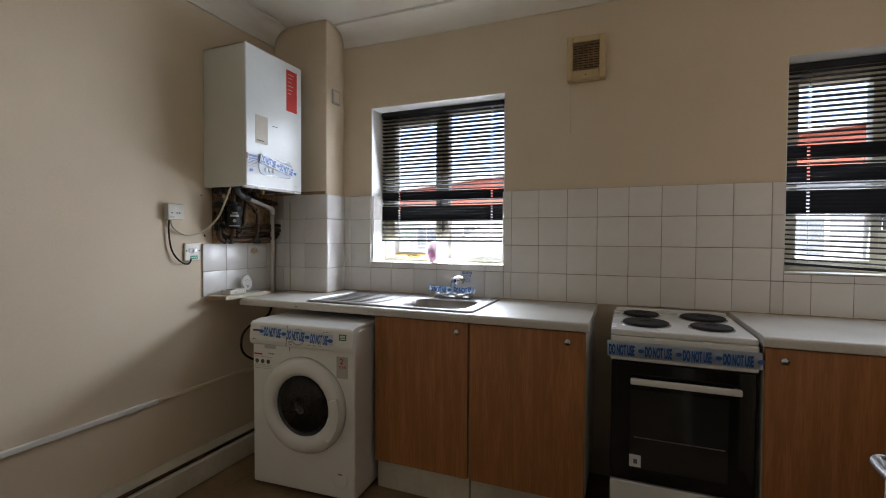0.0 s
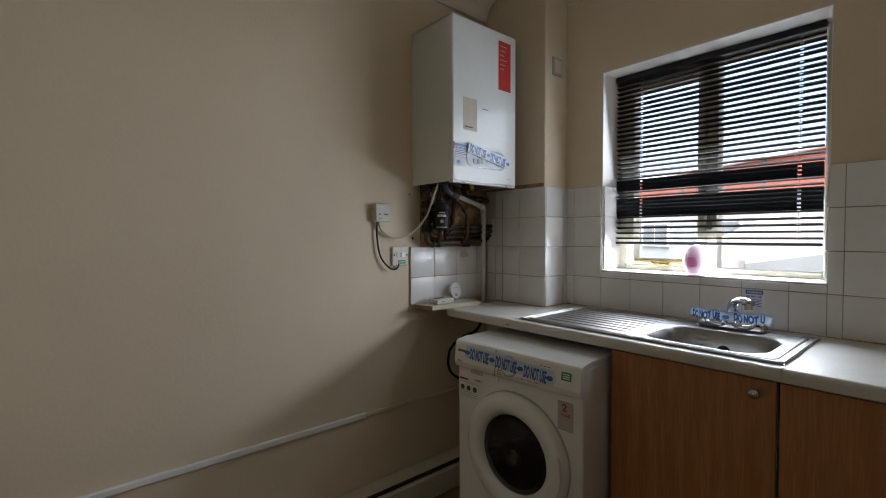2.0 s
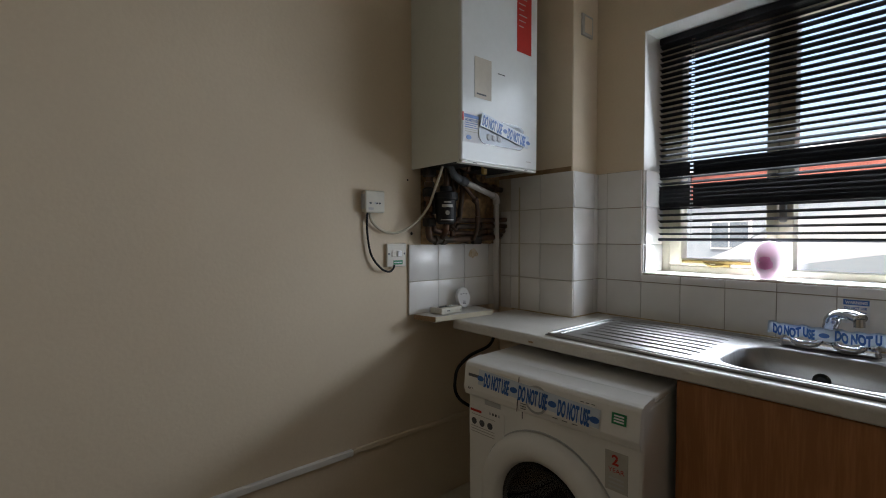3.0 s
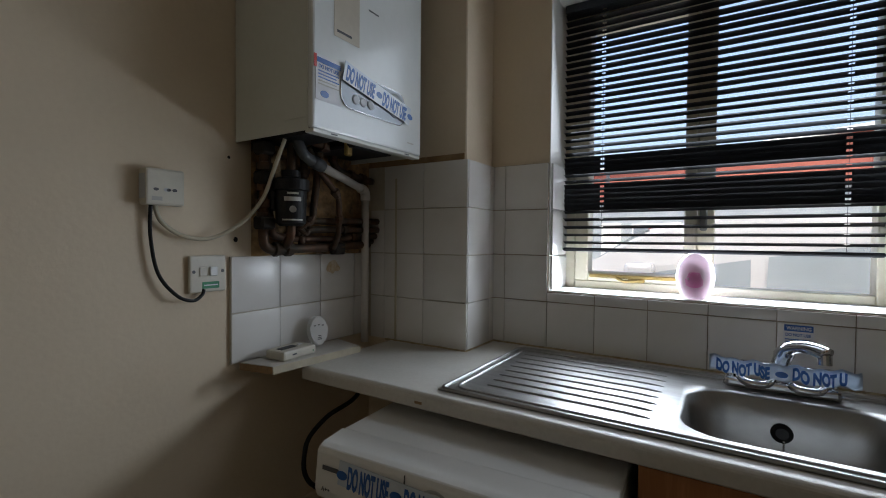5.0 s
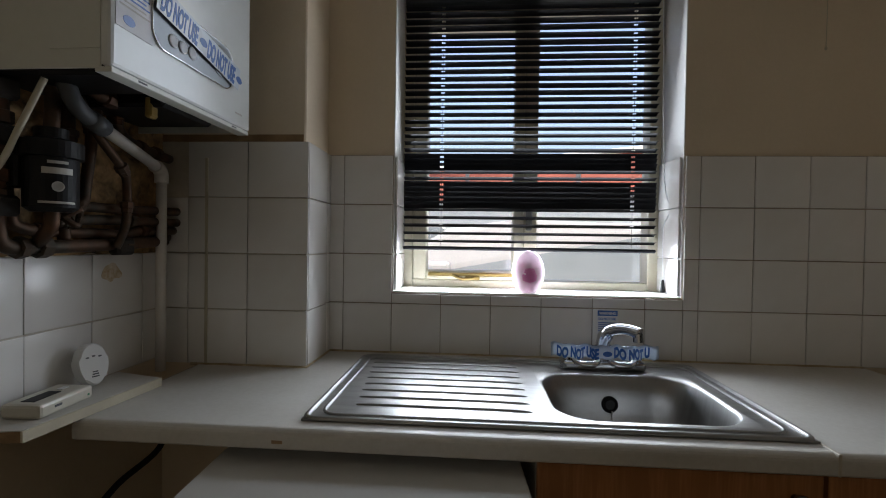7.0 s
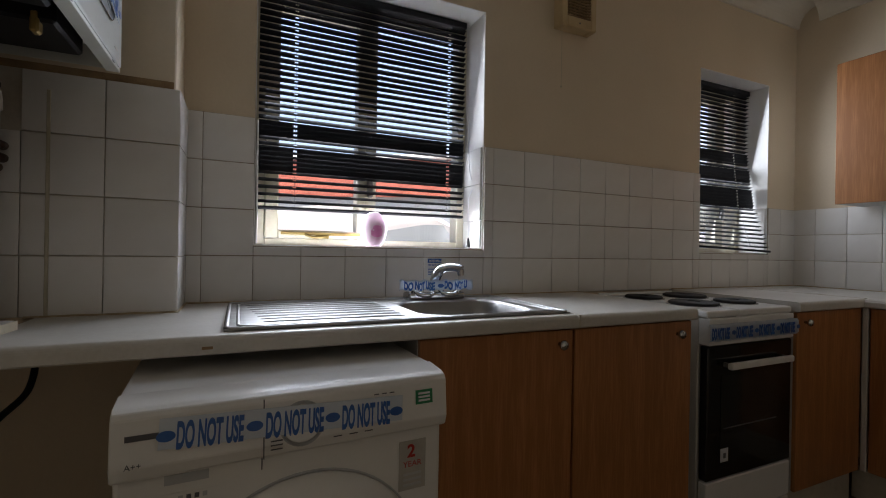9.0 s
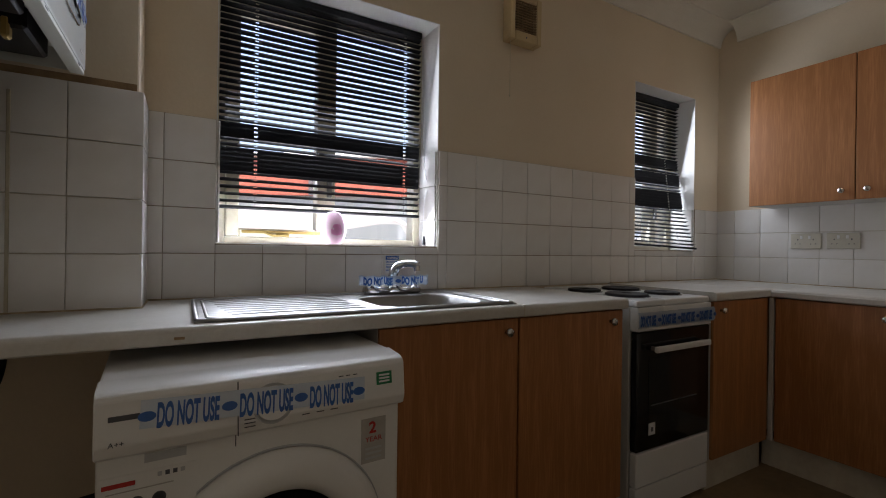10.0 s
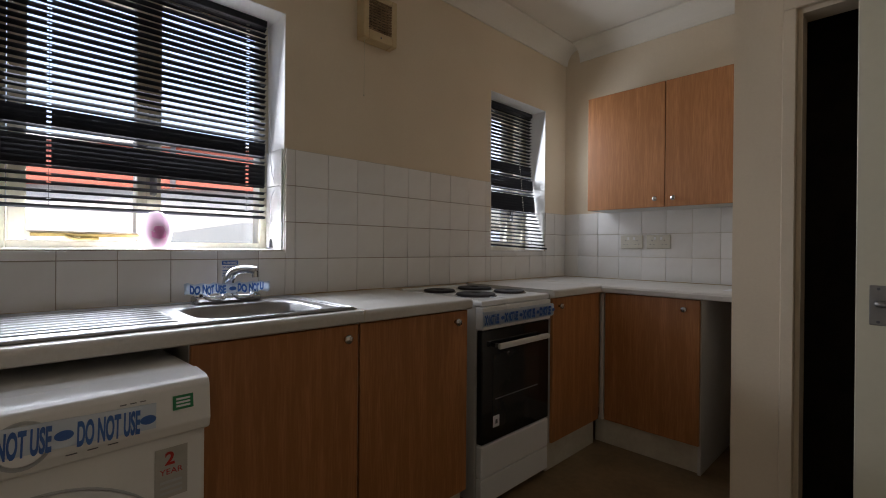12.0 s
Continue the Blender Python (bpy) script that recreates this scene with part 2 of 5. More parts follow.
def tube(pts, r, seg=10, smooth=True, into=None):
    bm = into or bmesh.new()
    line = spline(pts) if smooth else [Vector(q) for q in pts]
    rings = []
    up = Vector((0.3, 0.2, 0.93))
    for i, q in enumerate(line):
        d = (line[min(i + 1, len(line) - 1)] - line[max(i - 1, 0)]).normalized()
        u = d.cross(up)
        if u.length < 0.05:
            u = d.cross(Vector((1, 0, 0)))
        u.normalize()
        w = d.cross(u)
        rings.append([bm.verts.new(q + (u * math.cos(t) + w * math.sin(t)) * r) for t in (2 * math.pi * k / seg for k in range(seg))])
    for p, q in zip(rings, rings[1:]):
        for k in range(seg):
            bm.faces.new((p[k], p[(k + 1) % seg], q[(k + 1) % seg], q[k]))
    bm.faces.new(rings[0])
    bm.faces.new(rings[-1])
    return bm


FACING = {
    "south": ((1, 0, 0), (0, 0, 1), (0, -1, 0)),
    "east": ((0, 1, 0), (0, 0, 1), (1, 0, 0)),
    "west": ((0, -1, 0), (0, 0, 1), (-1, 0, 0)),
}


def onto(facing, origin, tilt=0.0):
    u, v, n = (Vector(q) for q in FACING[facing])
    m = Matrix((u, v, n)).transposed().to_4x4()
    return Matrix.Translation(origin) @ m @ Matrix.Rotation(radians(tilt), 4, "Z")


def letters(text, height, facing, origin, tilt=0.0, width=None, bold=0.0, depth=0.0004, lean=None):
    """Raised lettering in the built-in font; origin is the start of the baseline."""
    cu = bpy.data.curves.new("lettering", "FONT")
    cu.body, cu.size, cu.extrude, cu.offset = text, height * 1.4, depth, bold
    ob = new("lettering", cu)
    bpy.context.view_layer.update()
    me = bpy.data.meshes.new_from_object(ob.evaluated_get(bpy.context.evaluated_depsgraph_get()))
    bpy.data.objects.remove(ob)
    bpy.data.curves.remove(cu)
    bm = bmesh.new()
    bm.from_mesh(me)
    bpy.data.meshes.remove(me)
    if width:
        x0, x1 = min(v.co.x for v in bm.verts), max(v.co.x for v in bm.verts)
        for v in bm.verts:
            v.co.x = (v.co.x - x0) * width / (x1 - x0)
    bm.transform(onto(facing, origin, tilt))
    return bm


def plate(w, h, facing, origin, thick=0.001, tilt=0.0, bev=0.0):
    """A thin sheet or panel; origin is its lower left corner as one faces it."""
    bm = box(0, w, 0, h, 0, thick, bev)
    bm.transform(onto(facing, origin, tilt))
    return bm


def disc(rx, ry, facing, origin, thick=0.0006, tilt=0.0, seg=28):
    bm = bmesh.new()
    top = [bm.verts.new((rx * math.cos(t), ry * math.sin(t), thick)) for t in (2 * math.pi * i / seg for i in range(seg))]
    low = [bm.verts.new((v.co.x, v.co.y, 0)) for v in top]
    bm.faces.new(top)
    for i in range(seg):
        bm.faces.new((low[i], low[(i + 1) % seg], top[(i + 1) % seg], top[i]))
    bm.transform(onto(facing, origin, tilt))
    return bm


def setting(name, bm, material, label, category, smooth=False):
    return tagged(solid(name, bm, material, smooth), label, category, kind="structure")


# ---- plan ----
P, ZC = 0.152, 0.905                       # tile pitch, worktop height
ZT = ZC + 4 * P                            # top of the high tiling
ZT3 = ZC + 3 * P
XW, XE, YS, HC = -1.525, 2.128, -2.75, 2.58
W1 = (-0.912, -0.043, 1.092, 2.068)
W2 = (1.266, 1.864, 1.094, 2.080)
YG = 0.165                                 # inner face of the window frames
COL = (-1.111, -0.196)                     # corner of the boxed column
PIER = (1.20, -1.306)                      # corner of the cupboard partition


def wall_north():
    bm = bmesh.new()
    y0, y1 = 0.0, 0.29
    for x0, x1, z0, z1 in ((XW - 0.2, W1[0], 0, 2.7), (W1[1], W2[0], 0, 2.7), (W2[1], XE + 0.2, 0, 2.7),
                           (W1[0], W1[1], 0, W1[2]), (W1[0], W1[1], W1[3], 2.7), (W2[0], W2[1], 0, W2[2]), (W2[0], W2[1], W2[3], 2.7)):
        box(x0, x1, y0, y1, z0, z1, into=bm)
    return setting("wall_north", bm, M_WALL, "cream painted plaster wall with two window openings", "wall")


north = wall_north()
west = setting("wall_west", box(XW - 0.2, XW, -4.6, 0, 0, 2.7), M_WALL, "cream painted plaster wall behind the boiler", "wall")
east = setting("wall_east", box(XE, XE + 0.2, -4.6, 0, 0, 2.7), M_WALL, "cream painted plaster wall above white tiles", "wall")


def wall_south():
    bm = bmesh.new()
    for x0, x1, z0, z1 in ((XW, 0.12, 0, 2.7), (0.97, PIER[0], 0, 2.7), (0.12, 0.97, 2.02, 2.7)):
        box(x0, x1, YS - 0.12, YS, z0, z1, into=bm)
    return setting("wall_south", bm, M_WALL, "cream painted wall with the entrance doorway", "wall")


wall_south()


def partition():
    x0, y0 = PIER
    bm = bmesh.new()
    box(x0, x0 + 0.1, -1.505, y0, 0, HC, into=bm)
    box(x0, x0 + 0.1, -2.32, -1.505, 1.985, HC, into=bm)
    box(x0, x0 + 0.1, YS - 0.12, -2.32, 0, HC, into=bm)
    box(x0 + 0.1, XE, y0 - 0.1, y0, 0, HC, into=bm)
    ob = setting("wall_partition", bm, M_WALL, "cream painted partition with a dark cupboard doorway", "wall")
    for ya, yb, za, zb in ((-1.505, -1.462, 0, 1.985), (-2.363, -2.32, 0, 1.985), (-2.363, -1.462, 1.985, 2.03)):
        setting("trim", box(x0 - 0.018, x0 - 0.0005, ya, yb, za, zb, 0.004), M_WALL, "cream painted architrave round the cupboard doorway", "trim")
    for ya, yb, za, zb in ((-1.52, -1.5055, 0, 1.984), (-2.3195, -2.302, 0, 1.984), (-2.302, -1.52, 1.967, 1.984)):
        setting("trim", box(x0 + 0.002, x0 + 0.098, ya, yb, za, zb), M_WALL, "cream painted door lining of the cupboard", "trim")
    return ob


partition()
# the cupboard's inner shade is put into this wall's near-black colour
setting("wall_cupboard_back", box(XE - 0.5, XE - 0.45, YS, PIER[1] - 0.1, 0, HC), M_DARK, "back wall of the cupboard, its shade painted near-black", "wall")
setting("wall_hall", box(XW, XE, -4.6, -4.5, 0, 2.7), M_WALL, "cream painted wall of the hall", "wall")
setting("floor", box(XW, XE, -4.5, 0, -0.08, 0), M_FLOOR, "worn brown vinyl floor", "floor")
setting("ceiling", box(XW, XE, -4.5, 0, HC, HC + 0.1), M_CEIL, "white painted ceiling", "ceiling")


def coving(name, a, b, inward, label):
    """A concave moulding between wall and ceiling from a to b; inward points into the room."""
    bm = bmesh.new()
    s = 0.115
    prof = [(0, 0), (0, -s), (0.012, -s)]
    prof += [(s - (s - 0.012) * math.cos(t), -s + (s - 0.012) * math.sin(t)) for t in (math.pi / 2 * i / 8 for i in range(9))]
    prof = prof[:3] + [(0.012 + (s - 0.012) * (1 - math.cos(t)), -s + (s - 0.012) * math.sin(t)) for t in (math.pi / 2 * i / 8 for i in range(1, 9))] + [(s, 0)]
    rows = []
    for q in (a, b):
        rows.append([bm.verts.new((q[0] + inward[0] * u, q[1] + inward[1] * u, HC - 0.001 + v)) for u, v in prof])
    for i in range(len(prof)):
        j = (i + 1) % len(prof)
        bm.faces.new((rows[0][i], rows[0][j], rows[1][j], rows[1][i]))
    bm.faces.new(rows[0])
    bm.faces.new(rows[1])
    return setting(name, bm, M_CEIL, label, "coving")


coving("coving_north", (COL[0], -0.001), (XE, -0.001), (0, -1), "off-white plaster coving above the windows")
coving("coving_west", (XW + 0.001, -2.6), (XW + 0.001, COL[1]), (1, 0), "off-white plaster coving above the boiler wall")
coving("coving_east", (XE - 0.001, PIER[1]), (XE - 0.001, -0.12), (-1, 0), "off-white plaster coving above the wall cupboard")
coving("coving_partition", (PIER[0], PIER[1] + 0.001), (XE - 0.12, PIER[1] + 0.001), (0, 1), "off-white plaster coving on the partition")
coving("coving_pier", (PIER[0] - 0.001, YS), (PIER[0] - 0.001, PIER[1]), (-1, 0), "off-white plaster coving on the partition")
column = setting("wall_column", box(XW, COL[0] - 0.008, COL[1] + 0.008, 0, 0, HC, 0.004), M_WALL, "cream painted boxed-in column beside the boiler", "column")
setting("column_ledge", box(XW, COL[0] - 0.012, COL[1] + 0.003, COL[1] + 0.007, ZT + 0.001, ZT + 0.02), M_BOARD, "dark timber gap above the column tiles", "trim")

# ---- windows and blinds ----


def window(name, o, mullion, label, stay):
    x0, x1, z0, z1 = o
    w = thing(name, ((x0 + x1) / 2, YG, z0), label, "window", kind="structure")
    y0, y1, f = YG, YG + 0.07, 0.04
    for k, (a, b, c, d) in enumerate(((x0, x0 + f, z0, z1), (x1 - f, x1, z0, z1), (x0 + f, x1 - f, z0, z0 + 0.028), (x0 + f, x1 - f, z1 - f, z1), (mullion - 0.022, mullion + 0.022, z0 + 0.028, z1 - f))):
        part("window_frame", box(a, b, y0, y1, c, d, 0.003), M_FRAME, w)
    # the opening casement stands a little proud
    a, b, s = x0 + f + 0.002, mullion - 0.024, 0.046
    for p, q, c, d in ((a, a + s, z0 + 0.03, z1 - f - 0.002), (b - s + 0.012, b, z0 + 0.03, z1 - f - 0.002), (a + s, b - s + 0.012, z0 + 0.03, z0 + 0.06), (a + s, b - s + 0.012, z1 - f - s, z1 - f - 0.002)):
        part("casement_rail", box(p, q, y0 - 0.012, y1 - 0.012, c, d, 0.004), M_FRAME, w)
    g = part("pane", box(a + s - 0.005, b - s + 0.016, y0 + 0.025, y0 + 0.029, z0 + 0.055, z1 - f - s + 0.005), M_GLASS, w)
    g.visible_shadow = False
    g = part("pane", box(mullion + 0.02, x1 - f + 0.005, y0 + 0.035, y0 + 0.039, z0 + 0.025, z1 - f + 0.005), M_GLASS, w)
    g.visible_shadow = False
    part("window_sill", box(x0 + 0.001, x1 - 0.001, 0.0, YG - 0.001, z0 - 0.002, z0 + 0.003, 0.001), M_REVEAL, w, "white tiled sill board")
    for p, q in ((x0 + 0.0005, x0 + 0.0035), (x1 - 0.0035, x1 - 0.0005)):
        part("reveal", box(p, q, 0.0, YG - 0.001, z0 + 0.003, z1 - 0.004), M_REVEAL, w)
    part("reveal", box(x0 + 0.001, x1 - 0.001, 0.0, YG - 0.001, z1 - 0.0035, z1 - 0.0005), M_REVEAL, w)
    if stay:
        bar = box(a + 0.055, b - 0.02, y0 - 0.024, y0 - 0.018, z0 + 0.042, z0 + 0.054, 0.002)
        st = part("casement_stay", bar, M_BRASS, w, "brass casement stay")
        part("stay_hook", tube([(a + 0.14, y0 - 0.02, z0 + 0.046), (a + 0.17, y0 - 0.035, z0 + 0.034), (a + 0.21, y0 - 0.03, z0 + 0.036)], 0.005, 8), M_BRASS, st)
        part("stay_pin", box(a + 0.18, a + 0.23, y0 - 0.026, y0 - 0.012, z0 + 0.03, z0 + 0.042, 0.002), M_BRASS, st)
    part("catch", box(mullion - 0.016, mullion + 0.004, y0 - 0.02, y0 - 0.001, z0 + 0.20, z0 + 0.29, 0.004), M_METALGR, w, "grey casement catch")
    return w


window("window_1", W1, -0.472, "white framed casement window with yellowed brass stay", True)
window("window_2", W2, 1.69, "narrow white framed casement window", False)


def slat_mesh(x0, x1, holes, depth=0.025):
    """A thin cambered slat along x, centred on the origin in y and z, with cord holes."""
    bm = bmesh.new()
    ys = [-depth / 2, -0.0035, 0.0035, depth / 2]
    zs = [-0.0012, 0.0009, 0.0009, -0.0012]
    xs = sorted([x0, x1] + [h + s * 0.006 for h in holes for s in (-1, 1)])
    grid = [[bm.verts.new((x, y, z)) for y, z in zip(ys, zs)] for x in xs]
    for i in range(len(xs) - 1):
        hole = any(abs((xs[i] + xs[i + 1]) / 2 - h) < 0.004 for h in holes)
        for j in range(3):
            if not (hole and j == 1):
                bm.faces.new((grid[i][j], grid[i + 1][j], grid[i + 1][j + 1], grid[i][j + 1]))
    r = bmesh.ops.extrude_face_region(bm, geom=list(bm.faces))
    for v in r["geom"]:
        if isinstance(v, bmesh.types.BMVert):
            v.co.z += 0.0005
    bmesh.ops.recalc_face_normals(bm, faces=bm.faces)
    me = bpy.data.meshes.new("slat")
    bm.to_mesh(me)
    bm.free()
    me.materials.append(M_BLIND)
    return me


def blind(x0, x1, top, heights, holes, label, y=0.118, swing=None, rail_drop=0.0):
    """heights: (z, tilt in degrees) of every slat, from the top down. swing(z): degrees by which a slat turns out about its end at x0."""
    swing = swing or (lambda z: 0.0)
    b = thing("venetian_blind", ((x0 + x1) / 2, y, top), label, "blind")
    part("head_rail", box(x0, x1, y - 0.016, y + 0.016, top - 0.028, top - 0.001, 0.002), M_BLIND, b)
    me = slat_mesh(x0, x1, holes)
    rng = random.Random(5)

    def turned(z):
        return Matrix.Translation((x0, y, z)) @ Matrix.Rotation(radians(-swing(z)), 4, "Z") @ Matrix.Translation((-x0, 0, 0))
    for z, tilt in heights:
        ob = new("slat", me)
        ob.parent = b
        ob.matrix_parent_inverse = Matrix.Translation(-b.location)
        lean = rng.uniform(-0.15, 0.15) + (swing(z) * 0.22 if rail_drop else 0)
        ob.matrix_basis = turned(z) @ Matrix.Translation((x0, 0, 0)) @ Matrix.Rotation(radians(lean), 4, "Y") @ Matrix.Rotation(radians(-tilt + rng.uniform(-2, 2)), 4, "X") @ Matrix.Translation((-x0, 0, 0))
    zb = heights[-1][0] - 0.024
    rail = box(x0, x1, -0.013, 0.013, -0.006, 0.006, 0.004)
    for v in rail.verts:
        v.co.z -= (v.co.x - x0) / (x1 - x0) * rail_drop
    rail.transform(turned(zb))
    part("bottom_rail", rail, M_BLIND, b)
    for h in holes:
        pts = [turned(z) @ Vector((h, 0, 0)) for z in (top - 0.03, 1.7, 1.4, zb)]
        part("ladder_cord", tube(pts, 0.0007, 5), M_BLIND, b)
    return b


def slat_rows(spans):
    out, z = [], spans[0][0]
    for stop, pitch, tilt in spans[1:]:
        while z > stop:
            out.append((z, tilt))
            z -= pitch
    return out


rows1 = slat_rows([(2.025,), (1.545, 0.0235, 18), (1.49, 0.0165, 56), (1.452, 0.021, 17), (1.362, 0.0165, 64), (1.232, 0.0262, 21)])
blind(-0.898, -0.078, 2.062, rows1, (-0.772, -0.152), "black venetian blind hanging over the sink window, some slats closed")
rows2 = slat_rows([(2.034,), (1.70, 0.0235, 13), (1.63, 0.0175, 60), (1.60, 0.022, 20), (1.52, 0.0175, 62), (1.49, 0.022, 20), (1.37, 0.0175, 64), (1.145, 0.0228, 20)])
blind(1.272, 1.852, 2.074, rows2, (1.385, 1.725), "bent black venetian blind with skewed lower slats", swing=lambda z: max(0.0, 1.7 - z) * 15 + max(0.0, 1.38 - z) * 28, rail_drop=0.03)


def pull_cord():
    c = thing("blind_cord", (-0.062, 0.09, 1.11), "black and white blind pull cord with a toggle", "cord")
    part("cord", tube([(-0.075, 0.10, 2.03), (-0.07, 0.098, 1.7), (-0.063, 0.09, 1.45), (-0.052, 0.075, 1.36), (-0.066, 0.085, 1.3), (-0.062, 0.09, 1.15)], 0.0016, 6), M_PAPER, c)
    part("toggle", lathe([(0.003, 0.04), (0.005, 0.03), (0.008, 0)], (-0.062, 0.09, 1.1), (0, 0, 1), 12), M_BLACK, c, "black cord toggle")


pull_cord()


def air_freshener():
    a = thing("air_freshener", (-0.491, 0.040, W1[2] + 0.004), "pink egg-shaped gel air freshener on the sill", "air freshener")
    z = W1[2] + 0.004
    prof = [(0.0, 0.0), (0.026, 0.0), (0.036, 0.01), (0.046, 0.035), (0.050, 0.06), (0.046, 0.09), (0.036, 0.112), (0.018, 0.127), (0.0, 0.131)]
    part("shell", lathe(prof, (-0.491, 0.040, z), (0, 0, 1), 28), M_PINKSHELL, a, smooth=True)
    # the gel fills an oval window in the front of the shell
    gel = lathe([(0.0, 0.022), (0.020, 0.026), (0.030, 0.040), (0.033, 0.058), (0.029, 0.076), (0.018, 0.088), (0.0, 0.092)], (0, 0, z), (0, 0, 1), 24)
    for v in gel.verts:
        v.co = Vector((-0.491 + v.co.x, 0.020 + v.co.y, v.co.z))
    part("gel", gel, M_PINK, a, "bright pink gel", True)
    rng = random.Random(3)
    beads = bmesh.new()
    for i in range(16):
        t, h = rng.uniform(3.6, 5.8), rng.uniform(0.058, 0.10)
        r = 0.033 - max(0.0, h - 0.06) * 0.35
        bmesh.ops.create_icosphere(beads, subdivisions=1, radius=rng.uniform(0.0025, 0.0045), matrix=Matrix.Translation((-0.491 + r * math.cos(t), 0.022 + r * math.sin(t), z + h)))
    part("beads", beads, M_PINKSHELL, a, "pale gel beads", True)


air_freshener()

# ---- worktops and base units ----
YD, YW = -0.578, -0.594                    # door faces and worktop nose


def nose(y_back, y_front, z_top=ZC, th=0.038):
    r = 0.014
    arc = [(y_front + r - r * math.cos(t), z_top - r + r * math.sin(t)) for t in (math.pi / 2 * i / 5 for i in range(6))]
    return [(y_back, z_top), (y_back, z_top - th), (y_front + 0.004, z_top - th), (y_front, z_top - th + 0.004)] + arc


def worktop_main():
    w = thing("worktop", (-0.5, -0.3, ZC - 0.038), "worn cream laminate worktop round the steel sink", "worktop")
    bm = prism(nose(-0.505, YW), "x", -1.405, 0.462)
    for a, b, c, d in ((-1.405, -0.515, -0.505, 0), (-0.105, 0.462, -0.505, 0), (-0.515, -0.105, -0.155, 0)):
        box(a, b, c, d, ZC - 0.038, ZC, into=bm)
    part("top", bm, M_TOP, w)
    part("edge_joint", box(-0.050, -0.044, YW - 0.001, YW + 0.05, ZC - 0.037, ZC + 0.0015, 0.001), M_PLINTH, w, "white joint strip in the worktop nose")
    part("edge_chip", box(-1.02, -1.0, YW - 0.0008, YW + 0.004, ZC - 0.026, ZC - 0.02), M_BOARD, w, "dark chip in the edging")
    part("end_edge", box(-1.409, -1.4055, YW + 0.03, -0.19, ZC - 0.037, ZC - 0.001), M_BOARD, w, "raw dark chipboard end")


def worktop_corner():
    w = thing("worktop", (1.6, -0.5, ZC - 0.038), "cream laminate corner worktop beside the cooker", "worktop")
    bm = prism(nose(-0.4, YW), "x", 1.055, 1.56)
    box(1.055, 1.56, -0.4, 0, ZC - 0.038, ZC, into=bm)
    part("top", bm, M_TOP, w)
    part("return_top", prism([(XE - 0.001, ZC - 0.0005), (XE - 0.001, ZC - 0.038), (1.536, ZC - 0.038), (1.532, ZC - 0.034), (1.532, ZC - 0.014), (1.537, ZC - 0.005), (1.546, ZC - 0.0005)], "y", PIER[1] + 0.001, YW - 0.001), M_TOP, w)
    part("corner_top", box(1.5605, XE - 0.001, YW - 0.0005, -0.0005, ZC - 0.038, ZC - 0.0005), M_TOP, w)
    part("joint_strip", box(1.557, 1.563, YW, -0.002, ZC - 0.001, ZC + 0.001), M_EDGE, w)
    tagged(part("loose_sheet", box(1.70, 1.95, -1.29, -1.15, ZC, ZC + 0.002), M_PAPER, w, "white sheet lying on the worktop"))


worktop_main()
worktop_corner()


def knob(parent, x, y, z, d):
    """A small round chrome knob on a door; d points out of the door."""
    return part("handle", lathe([(0.006, 0), (0.006, 0.01), (0.013, 0.014), (0.015, 0.02), (0.012, 0.026), (0.0, 0.028)], (x, y, z), d, 20), M_CHROME, parent, "round chrome knob", True)


def base_unit(x0, x1, knob_x, label, plinth=True):
    b = thing("base_cabinet", ((x0 + x1) / 2, -0.3, 0), label, "cabinet", "base units under the worktop")
    for p, q in ((x0 + 0.001, x0 + 0.016), (x1 - 0.016, x1 - 0.001)):
        part("side_panel", box(p, q, -0.565, -0.02, 0.145, ZC - 0.04), M_CARC, b)
    part("base_panel", box(x0 + 0.016, x1 - 0.016, -0.565, -0.02, 0.145, 0.16), M_CARC, b)
    part("back_panel", box(x0 + 0.016, x1 - 0.016, -0.03, -0.02, 0.16, ZC - 0.04), M_CARC, b)
    d = part("door", box(x0 + 0.002, x1 - 0.002, YD, YD + 0.018, 0.148, ZC - 0.043, 0.002), M_WOOD, b, "beech-effect cabinet door")
    knob(d, knob_x, YD, 0.822, (0, -1, 0))
    part("plinth", box(x0 + 0.001, x1 - 0.001, -0.545, -0.53, 0.0, 0.144, 0.001), M_PLINTH, b, "scuffed cream plinth")
    part("leg", lathe([(0.02, 0), (0.02, 0.144)], (x0 + 0.06, -0.45, 0), (0, 0, 1), 12), M_BLACK, b)
    part("leg", lathe([(0.02, 0), (0.02, 0.144)], (x1 - 0.06, -0.45, 0), (0, 0, 1), 12), M_BLACK, b)


base_unit(-0.543, -0.057, -0.107, "beech-effect base cabinet under the sink, door shut")
base_unit(-0.053, 0.452, 0.38, "beech-effect base cabinet beside the cooker, door shut")
base_unit(1.062, 1.548, 1.118, "beech-effect corner base cabinet beside the cooker")


